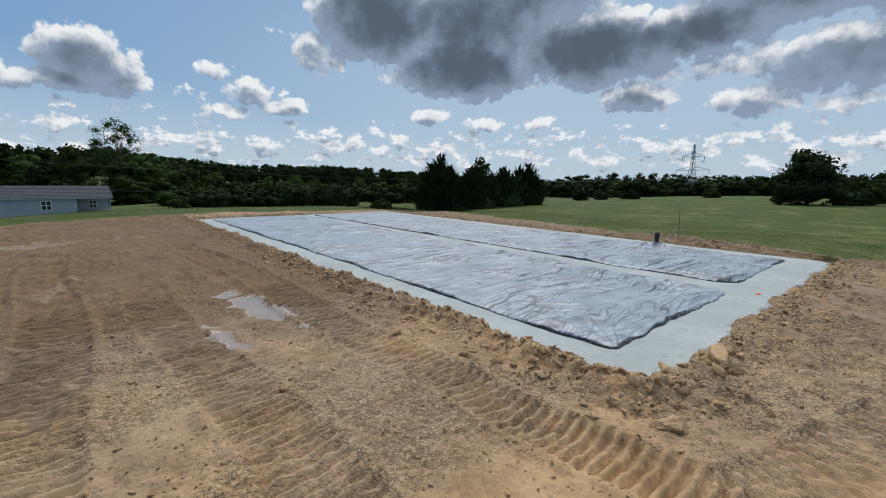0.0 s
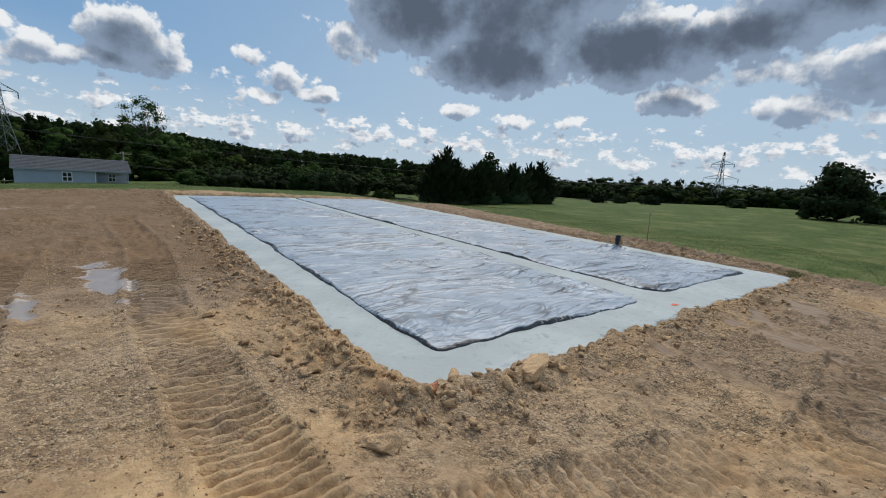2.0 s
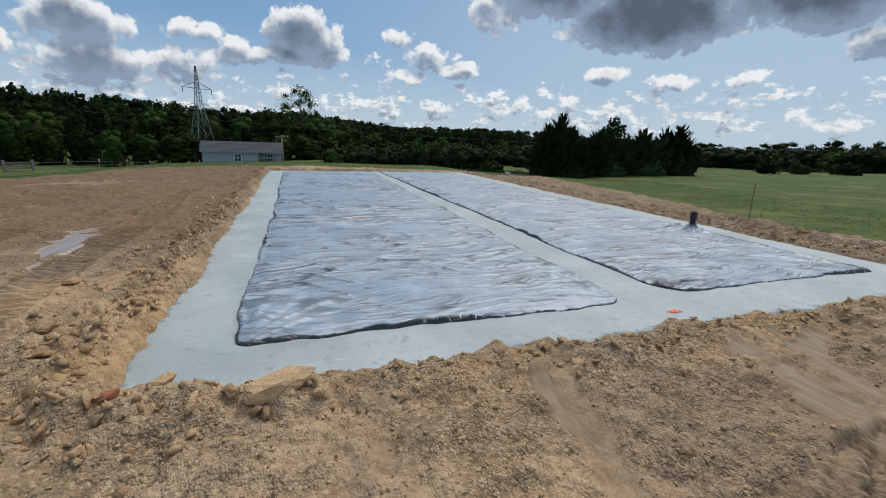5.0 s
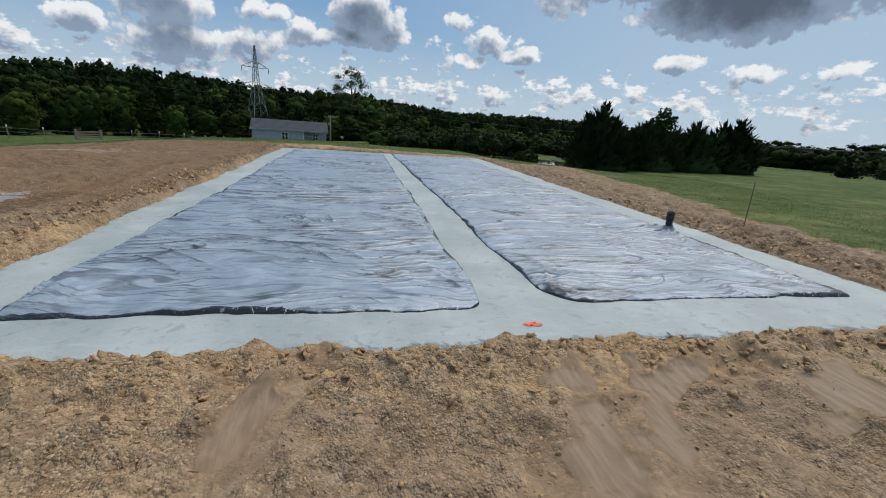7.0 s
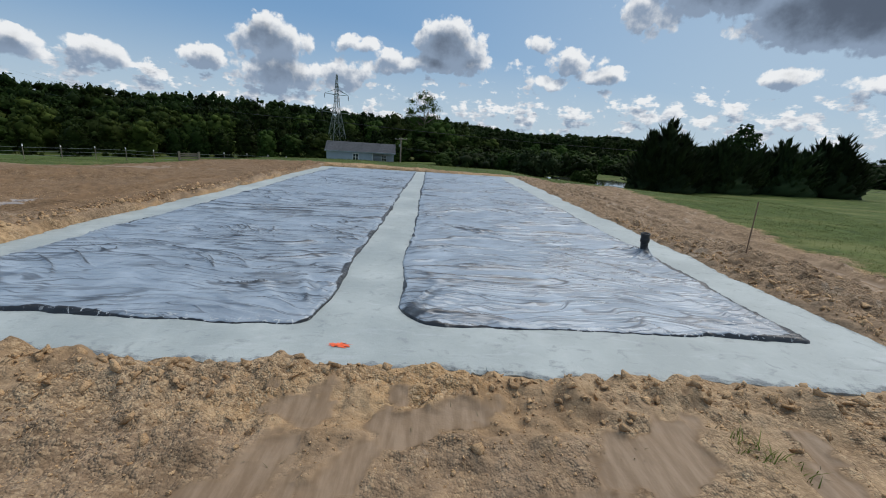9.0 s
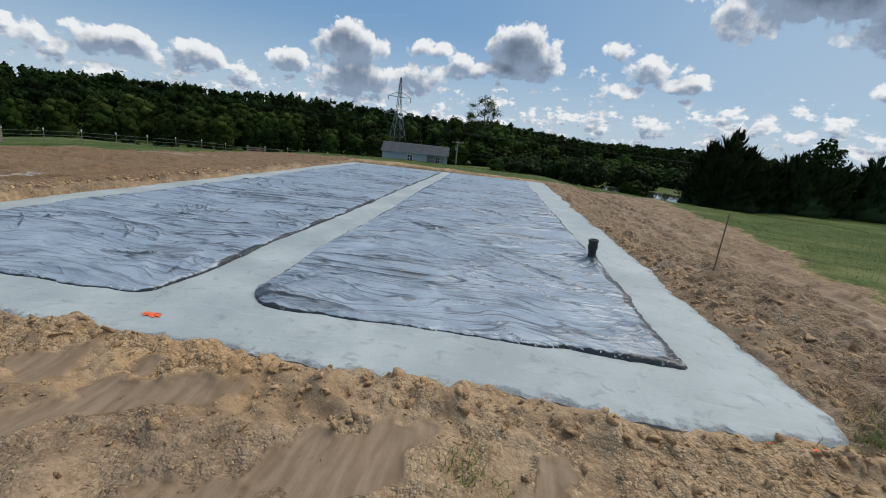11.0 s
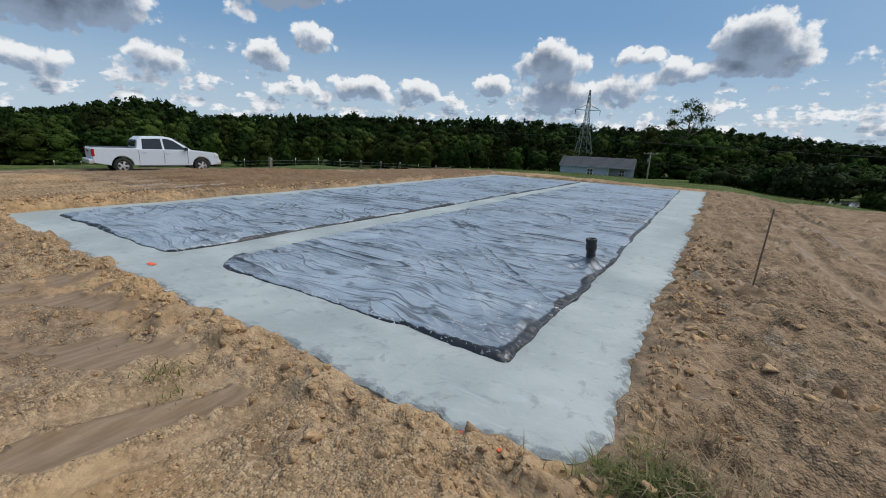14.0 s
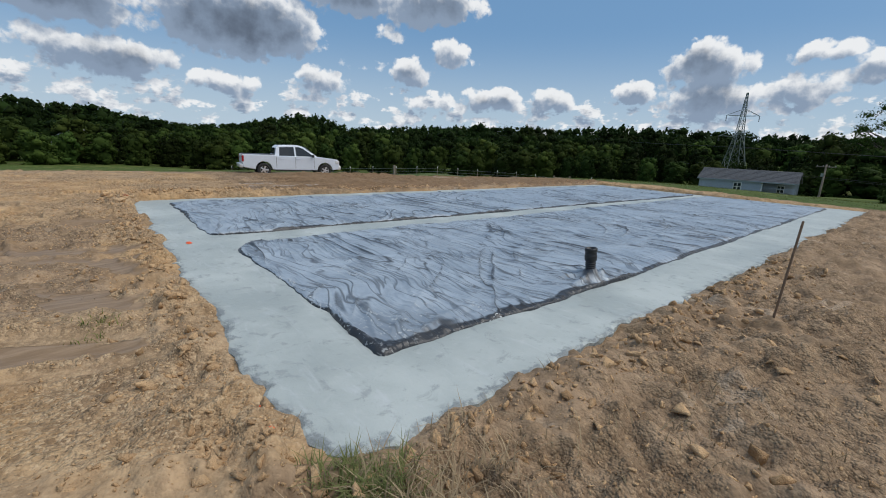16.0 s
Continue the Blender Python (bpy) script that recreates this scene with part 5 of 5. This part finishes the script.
# ---- the cabin ----
def cabin():
    p, q = Vector((-11.4, 65.4, 0)), Vector((-0.85, 66.5, 0))
    long, along = (q - p).length, (q - p).normalized()
    turn = math.degrees(math.atan2(along.y, along.x))
    base_z, eave, ridge, deep = -3.4, -0.78, 0.47, 5.0
    house = new("cabin")
    house.matrix_basis = pose(p.x, p.y, base_z, 0, 0, turn)
    eh, rh = eave - base_z, ridge - base_z
    body = long * 0.67
    over = 0.3
    part("front_wall", box("front_wall", (body, 0.15, eh), SIDING, at=(body / 2, 0.075, eh / 2)), house)
    for k in range(16):  # lap siding
        part("board", box("board", (body - 0.02, 0.022, 0.15), SIDING, at=(body / 2, -0.012, 0.1 + k * 0.163), turn=pose(0, 0, 0, -3, 0, 0)), house)
    part("back_wall", box("back_wall", (long, 0.15, eh), SIDING, at=(long / 2, deep - 0.075, eh / 2)), house)
    part("side_wall", box("side_wall", (0.15, deep - 0.3, eh), SIDING, at=(0.075, deep / 2, eh / 2)), house)
    part("side_wall", box("side_wall", (0.15, deep - 0.3, eh), SIDING, at=(body - 0.075, deep / 2, eh / 2)), house)
    part("porch_wall", box("porch_wall", (long - body, 0.12, eh), SIDING, at=((long + body) / 2, 1.9, eh / 2)), house)
    part("porch_floor", box("porch_floor", (long - body, 2.2, 0.3), TIMBER, at=((long + body) / 2, 1.1, 0.75)), house)
    for x in (body + 0.1, long - 0.1):
        part("porch_post", box("porch_post", (0.12, 0.12, eh), WHITE if x < body + 1 else SIDING, at=(x, 0.1, eh / 2)), house)
    for x in (0.0, long - 0.1):
        bm = bmesh.new()
        v = [bm.verts.new(c) for c in ((x, 0, eh), (x, deep, eh), (x, deep / 2, rh - 0.06), (x + 0.1, 0, eh), (x + 0.1, deep, eh), (x + 0.1, deep / 2, rh - 0.06))]
        for f in ((0, 1, 2), (5, 4, 3), (0, 3, 4, 1), (1, 4, 5, 2), (2, 5, 3, 0)):
            bm.faces.new([v[i] for i in f])
        part("gable", bm_mesh("gable", bm, SIDING), house)
    pitch = math.atan2(rh - eh, deep / 2)
    slope = (deep / 2 + over) / math.cos(pitch)
    for side in (0, 1):
        bm = bmesh.new()
        bmesh.ops.create_cube(bm, size=1.0)
        bmesh.ops.scale(bm, vec=(long + 0.5, slope, 0.1), verts=bm.verts)
        s = 1 if side == 0 else -1
        mid = Vector((long / 2, deep / 2 - s * (deep / 2 + over) / 2, rh - (slope / 2) * math.sin(pitch)))
        bmesh.ops.transform(bm, matrix=Matrix.Translation(mid) @ Matrix.Rotation(s * pitch, 4, "X"), verts=bm.verts)
        roof = part("roof", bm_mesh("roof", bm, SHINGLE), house)
        if side == 0:
            for k in range(9):
                c = mid + Matrix.Rotation(pitch, 3, "X") @ Vector((0, -slope / 2 + 0.17 + k * slope / 9, 0.06))
                part("shingle_course", box("shingle_course", (long + 0.48, slope / 9 + 0.02, 0.03), SHINGLE, at=c, turn=Matrix.Rotation(pitch - 0.08, 4, "X")), roof)
    part("fascia", box("fascia", (long + 0.5, 0.04, 0.16), SIDING, at=(long / 2, -over - 0.01, eh - 0.14)), house)

    def window(x, z, w, h, y):
        win = part("window", box("window_frame", (w, 0.08, h), WHITE, 0.01, at=(x, y, z)), house, label="white-framed sash window")
        for sx in (-0.25, 0.25):
            for sz in (-0.25, 0.25):
                part("pane", box("pane", (w * 0.37, 0.02, h * 0.38), GLASS, at=(x + sx * w * 0.92, y - 0.045, z + sz * h * 0.9)), win)

    window(long * 0.43, eh - 0.95, 0.95, 1.15, -0.05)
    window(long * 0.85, eh - 1.0, 0.8, 1.0, 1.83)
    part("porch_rail", box("porch_rail", (long - body - 0.4, 0.06, 0.08), SIDING, at=((long + body) / 2, 0.1, 1.75)), house)
    tagged(house, "low grey-blue cabin with a shingle roof and corner porch", "cabin")


cabin()


# ---- poles, pylons and wires ----
def utility_pole():
    x, y = -1.2, 86.0
    z = ground_at(x, y)
    base = new("utility_pole")
    base.matrix_basis = pose(x, y, z, 0, 0, 10)
    top = 1.72 - z
    V, F = lathe([(0.16, -0.3), (0.15, 0.5), (0.11, top), (0, top + 0.01)], 10)
    part("pole", mesh_from("pole", V, F, TIMBER), base)
    arm = part("crossarm", box("crossarm", (2.4, 0.12, 0.13), TIMBER, 0.01, at=(0, -0.14, top - 0.35)), base)
    for ix in (-1.05, -0.35, 0.35, 1.05):
        V, F = lathe([(0.03, 0), (0.055, 0.04), (0.03, 0.08), (0.05, 0.12), (0, 0.16)], 8)
        part("insulator", mesh_from("insulator", V, F, WHITE), arm, pose(ix, -0.14, top - 0.28))
    part("meter_box", box("meter_box", (0.35, 0.2, 0.5), STEEL, 0.02, at=(-0.25, -0.18, top - 1.6)), base)
    tagged(base, "weathered wooden utility pole with a single crossarm", "utility pole")


utility_pole()


def pylon(x, y, top, foot, wide, turn, arms, label):
    base = new("pylon")
    base.matrix_basis = pose(x, y, foot, 0, 0, turn)
    h = top - foot

    def half(t):
        return wide / 2 * (1 - t / 0.62) + 0.055 * h / 2 * (t / 0.62) if t < 0.62 else 0.055 * h / 2 * (1 - 0.8 * (t - 0.62) / 0.38)

    levels = [0, 0.2, 0.36, 0.49, 0.6, 0.68, 0.76, 0.84, 0.92, 1.0]
    for sx, sy in ((1, 1), (1, -1), (-1, -1), (-1, 1)):
        bm = bmesh.new()
        for a, b in zip(levels, levels[1:]):
            beam(bm, (sx * half(a), sy * half(a), a * h), (sx * half(b), sy * half(b), b * h), 0.085)
        part("leg", bm_mesh("leg", bm, STEEL), base)
    for a, b in zip(levels, levels[1:]):
        bm = bmesh.new()
        for k in range(4):
            c = [(1, 1), (1, -1), (-1, -1), (-1, 1)]
            (ax, ay), (bx, by) = c[k], c[(k + 1) % 4]
            beam(bm, (ax * half(a), ay * half(a), a * h), (bx * half(b), by * half(b), b * h), 0.04)
            beam(bm, (bx * half(a), by * half(a), a * h), (ax * half(b), ay * half(b), b * h), 0.04)
            beam(bm, (ax * half(b), ay * half(b), b * h), (bx * half(b), by * half(b), b * h), 0.04)
        part("lattice", bm_mesh("lattice", bm, STEEL), base)
    for t, reach in arms:
        bm = bmesh.new()
        for s in (-1, 1):
            w = half(t)
            for sy in (-1, 1):
                beam(bm, (s * w, sy * w, t * h), (s * reach, 0, t * h + 0.1), 0.08)
                beam(bm, (s * w, sy * w, (t + 0.06) * h), (s * reach, 0, t * h + 0.1), 0.06)
        arm = part("crossarm", bm_mesh("crossarm", bm, STEEL), base)
        for s in (-1, 1):
            V, F = lathe([(0.0, 0), (0.09, -0.1), (0.05, -0.3), (0.09, -0.5), (0.05, -0.8), (0.08, -1.0), (0, -1.1)], 8)
            part("insulator", mesh_from("insulator", V, F, DARK), arm, pose(s * reach, 0, t * h + 0.1))
    tagged(base, label, "pylon")
    return base


pylon(-17.1, 99.0, 14.6, -5.0, 4.8, 38, [(0.58, 3.6), (0.78, 2.9)], "tall grey steel lattice pylon behind the cabin")
pylon(128.5, 44.2, 12.9, -6.0, 4.8, 70, [(0.62, 5.2), (0.82, 3.4)], "grey steel lattice pylon beyond the meadow hedge")


def power_line(a, b, sag, radius=0.022):
    cu = bpy.data.curves.new("power_line", "CURVE")
    cu.dimensions, cu.bevel_depth, cu.bevel_resolution = "3D", radius, 0
    sp = cu.splines.new("POLY")
    sp.points.add(24)
    for k in range(25):
        t = k / 24
        p = Vector(a).lerp(Vector(b), t)
        sp.points[k].co = (p.x, p.y, p.z - sag * 4 * t * (1 - t), 1)
    cu.materials.append(WIRE)
    tagged(new("power_line", cu), "thin power line hung between the pylons", "power line", "power lines")


for dx, dz in ((-2.5, 5.4), (2.5, 5.4), (-3.0, 9.4), (3.0, 9.4)):
    power_line((-17.1 + dx * 0.6, 99 + dx * 0.6, -5 + dz + 0.0), (128.5 - dx * 0.2, 44.2 + dx, -6 + dz), 2.0)
    power_line((-17.1 + dx * 0.6, 99 + dx * 0.6, -5 + dz), (-190 + dx, 215 + dx, 12 + dz), 3.0)


# ---- fence along the meadow ----
def fence():
    line = [(-62, 17), (-52, 25), (-41, 34), (-33, 47), (-28, 54.5)]
    after = [(-26.2, 56), (-20, 64), (-15, 74), (-12, 84)]
    base = new("wire_fence")
    base.location = (-41, 34, ground_at(-41, 34))
    posts, o = [], base.location
    for run in (line, after):
        pts = []
        for (ax, ay), (bx, by) in zip(run, run[1:]):
            m = max(1, round(math.hypot(bx - ax, by - ay) / 3.2))
            pts += [(ax + (bx - ax) * k / m, ay + (by - ay) * k / m) for k in range(m)]
        pts.append(run[-1])
        posts.append([(x, y, ground_at(x, y)) for x, y in pts])
    pm = box("post", (0.06, 0.06, 1.45), TIMBER, 0.008, at=(0, 0, 0.6))
    cm = box("post_cap", (0.09, 0.09, 0.22), WHITE, 0.02, at=(0, 0, 1.35))
    for run in posts:
        for x, y, z in run:
            ob = part("post", pm, base, Matrix.Translation(Vector((x, y, z)) - o))
            part("post_cap", cm, ob, label="small white cap")
        for k, height in enumerate((0.35, 0.75, 1.15)):
            bm = bmesh.new()
            for a, b in zip(run, run[1:]):
                beam(bm, Vector((a[0], a[1], a[2] + height)) - o, Vector((b[0], b[1], b[2] + height)) - o, 0.03)
            part("wire_strand", bm_mesh("wire_strand", bm, STEEL), base)
    tagged(base, "wire field fence on thin posts with white caps", "fence")
    gate = new("wooden_gate")
    gx0, gy0 = -28, 54.5
    gate.matrix_basis = pose(gx0, gy0, ground_at(gx0, gy0), 0, 0, math.degrees(math.atan2(1.5, 1.8)))
    for x in (0, 2.3):
        part("gate_post", box("gate_post", (0.26, 0.26, 1.6), TIMBER, 0.03, at=(x, 0, 0.7)), gate)
    for z in (0.3, 0.62, 0.94, 1.2):
        part("board", box("board", (2.1, 0.06, 0.16), TIMBER, 0.01, at=(1.15, 0, z)), gate)
    tagged(gate, "short closed wooden plank gate between thick posts", "gate")
    post = new("fence_post")
    post.matrix_basis = pose(-40, 33.0, ground_at(-40, 33.0))
    part("post", box("post", (0.3, 0.3, 1.7), TIMBER, 0.03, at=(0, 0, 0.75)), post)
    tagged(post, "thick wooden corner post of the field fence", "post")


fence()


def far_house():
    az, r = -91.0, 120.0
    x, y = 10.9 + r * math.sin(radians(az)), -0.9 + r * math.cos(radians(az))
    base = new("far_house")
    base.matrix_basis = pose(x, y, -2.5, 0, 0, 30)
    part("wall", box("wall", (8, 6, 3.2), WHITE, at=(0, 0, 1.6)), base)
    bm = bmesh.new()
    v = [bm.verts.new(c) for c in ((-4.3, -3.4, 3.1), (4.3, -3.4, 3.1), (4.3, 3.4, 3.1), (-4.3, 3.4, 3.1), (-4.3, 0, 5.0), (4.3, 0, 5.0))]
    for f in ((0, 1, 5, 4), (2, 3, 4, 5), (0, 4, 3), (1, 2, 5), (3, 2, 1, 0)):
        bm.faces.new([v[i] for i in f])
    part("roof", bm_mesh("roof", bm, plain("pale_metal_roof", (0.5, 0.52, 0.54), 0.45, 0.2, vary=0.1)), base)
    for wx in (-2, 1.5):
        part("window", box("window", (0.9, 0.1, 1.2), GLASS, at=(wx, -3.03, 1.7)), base)
    tagged(base, "pale house with a metal roof, half hidden by trees", "house")


far_house()


# ---- the pickup ----
def pickup():
    PAINT = plain("silver_white_car_paint", (0.68, 0.73, 0.8), 0.2, 0.0, vary=0.03)
    RUBBER = plain("tyre_rubber", (0.02, 0.02, 0.021), 0.8)
    CHROME = plain("bright_metal", (0.75, 0.75, 0.76), 0.3, 0.6, vary=0.05)
    RED = plain("red_lens", (0.35, 0.012, 0.015), 0.2)
    LENS = plain("clear_lens", (0.7, 0.7, 0.68), 0.12)
    BLACK = plain("black_trim", (0.02, 0.02, 0.022), 0.5)
    truck = new("pickup_truck")
    heading = math.degrees(math.atan2(0.98, 0.17))
    tx, ty = -16.6, 9.4
    truck.matrix_basis = pose(tx, ty, ground_at(tx, ty) - 0.08, 0, 0, heading)
    half = 0.98  # x forward, from the tailgate at -2.95 to the nose at 2.95

    def prism(name, outline, y0, y1, mat, bevel=0.03, top_in=None):
        """A side outline drawn in (x, z), thick from y0 to y1; points above top_in lean inward."""
        bm = bmesh.new()
        rows = []
        for y in (y0, y1):
            row = []
            for x, z in outline:
                lean = 0.0 if top_in is None else max(0, z - top_in) * 0.28
                row.append(bm.verts.new((x, y - math.copysign(lean, y), z)))
            rows.append(row)
        k = len(outline)
        bm.faces.new(rows[0])
        bm.faces.new(rows[1][::-1])
        for i in range(k):
            bm.faces.new((rows[0][i], rows[1][i], rows[1][(i + 1) % k], rows[0][(i + 1) % k]))
        bmesh.ops.recalc_face_normals(bm, faces=bm.faces)
        if bevel:
            edges = [e for e in bm.edges if len(e.link_faces) == 2 and e.calc_face_angle(0) > 0.35]
            bmesh.ops.bevel(bm, geom=edges, offset=bevel, segments=2, affect="EDGES", profile=0.6)
        bmesh.ops.triangulate(bm, faces=[f for f in bm.faces if len(f.verts) > 4])
        return bm_mesh(name, bm, mat)

    def arch(cx, r, n_=9):
        return [(cx + r * math.cos(a), 0.42 + r * math.sin(a)) for a in np.linspace(math.pi, 0, n_)]

    rear, front = -1.72, 1.98
    lower = [(-2.88, 0.55)] + arch(rear, 0.48) + [(-1.2, 0.42), (1.3, 0.42)] + arch(front, 0.48) + [(2.85, 0.5), (2.93, 0.72), (2.9, 1.02), (2.78, 1.12), (1.7, 1.24),
             (1.4, 1.25), (-0.95, 1.26), (-1.0, 1.3), (-2.9, 1.3), (-2.92, 0.9)]
    body = part("body", prism("body", lower, -half, half, PAINT, 0.035), truck)
    cab = [(-1.08, 1.2), (-0.98, 1.74), (-0.8, 1.9), (0.3, 1.94), (0.62, 1.87), (1.58, 1.2)]
    part("cab", prism("cab", cab, -half + 0.03, half - 0.03, PAINT, 0.04, 1.22), truck)
    for s in (-1, 1):
        y = s * (half - 0.03 + 0.004)

        def pane(name, pts):
            bm = bmesh.new()
            a = [bm.verts.new((x, y - s * (max(0, z - 1.22) * 0.28), z)) for x, z in pts]
            b = [bm.verts.new((x, y - s * (max(0, z - 1.22) * 0.28 + 0.02), z)) for x, z in pts]
            bm.faces.new(a)
            bm.faces.new(b[::-1])
            for i in range(len(pts)):
                bm.faces.new((a[i], b[i], b[(i + 1) % len(pts)], a[(i + 1) % len(pts)]))
            return bm_mesh(name, bm, GLASS)

        part("side_window", pane("side_window", [(-0.82, 1.27), (-0.78, 1.78), (0.06, 1.82), (0.1, 1.27)]), truck, label="dark tinted side window")
        part("side_window", pane("side_window", [(0.2, 1.27), (0.16, 1.82), (0.4, 1.81), (0.64, 1.73), (1.28, 1.27)]), truck, label="dark tinted side window")
        for dx in (0.14, -1.0, 1.28):
            part("door_seam", box("door_seam", (0.018, 0.01, 0.66), BLACK, at=(dx, s * half, 0.86)), truck)
        for dx in (-0.72, 0.3):
            part("door_handle", box("door_handle", (0.2, 0.04, 0.04), PAINT, 0.01, at=(dx, s * (half + 0.015), 1.1)), truck)
        part("mirror", box("mirror", (0.12, 0.22, 0.18), BLACK, 0.03, at=(1.2, s * (half + 0.12), 1.3)), truck, label="black side mirror")
        part("taillight", box("taillight", (0.12, 0.16, 0.36), RED, 0.02, at=(-2.88, s * (half - 0.07), 1.05)), truck, label="red taillight")
        part("headlight", box("headlight", (0.24, 0.26, 0.2), LENS, 0.03, at=(2.78, s * (half - 0.11), 0.95)), truck, label="clear headlight")
        part("side_step", box("side_step", (2.2, 0.12, 0.07), BLACK, 0.02, at=(0.05, s * (half - 0.02), 0.38)), truck)
        for cx_ in (rear, front):
            V, F = lathe([(0.24, -0.13), (0.36, -0.13), (0.395, -0.1), (0.4, -0.03), (0.4, 0.03), (0.395, 0.1), (0.36, 0.13), (0.24, 0.13), (0.24, -0.13)], 28)
            wheel = part("tyre", mesh_from("tyre", V, F, RUBBER), truck, pose(cx_, s * (half - 0.13), 0.4, -90 * s, 0, 0))
            bm = bmesh.new()
            for k in range(5):
                a = k * 2 * math.pi / 5
                beam(bm, (0, 0, 0.1), (0.235 * math.cos(a), 0.235 * math.sin(a), 0.09), 0.085)
            part("spokes", bm_mesh("spokes", bm, CHROME), wheel)
            V, F = lathe([(0.255, 0.11), (0.24, 0.125), (0.225, 0.1), (0.22, -0.05)], 28)
            part("rim", mesh_from("rim", V, F, CHROME), wheel)
            V, F = lathe([(0.2, 0.02), (0.02, 0.02), (0, 0.02)], 24)
            part("brake_disc", mesh_from("brake_disc", V, F, BLACK), wheel)
    part("rear_window", box("rear_window", (0.02, 1.25, 0.36), GLASS, 0, at=(-1.06, 0, 1.56), turn=pose(0, 0, 0, 0, 10, 0)), truck)
    part("windscreen", box("windscreen", (0.02, 1.45, 0.85), GLASS, 0, at=(1.16, 0, 1.57), turn=pose(0, 0, 0, 0, -53, 0)), truck)
    part("tailgate", box("tailgate", (0.05, 1.55, 0.5), PAINT, 0.02, at=(-2.915, 0, 1.0)), truck)
    part("tailgate_handle", box("tailgate_handle", (0.03, 0.3, 0.1), BLACK, 0.01, at=(-2.95, 0, 1.12)), truck)
    part("rear_bumper", box("rear_bumper", (0.2, 1.9, 0.22), CHROME, 0.04, at=(-2.98, 0, 0.62)), truck, label="bright step bumper")
    part("front_bumper", box("front_bumper", (0.22, 1.92, 0.26), CHROME, 0.05, at=(2.92, 0, 0.6)), truck, label="bright front bumper")
    part("grille", box("grille", (0.06, 1.2, 0.3), BLACK, 0.02, at=(2.93, 0, 0.93)), truck)
    part("bed_floor", box("bed_floor", (1.75, 1.6, 0.02), BLACK, 0, at=(-1.98, 0, 1.31)), truck, label="dark open load bed")
    tagged(truck, "silver-white crew cab pickup truck parked on the grass", "pickup truck")


pickup()
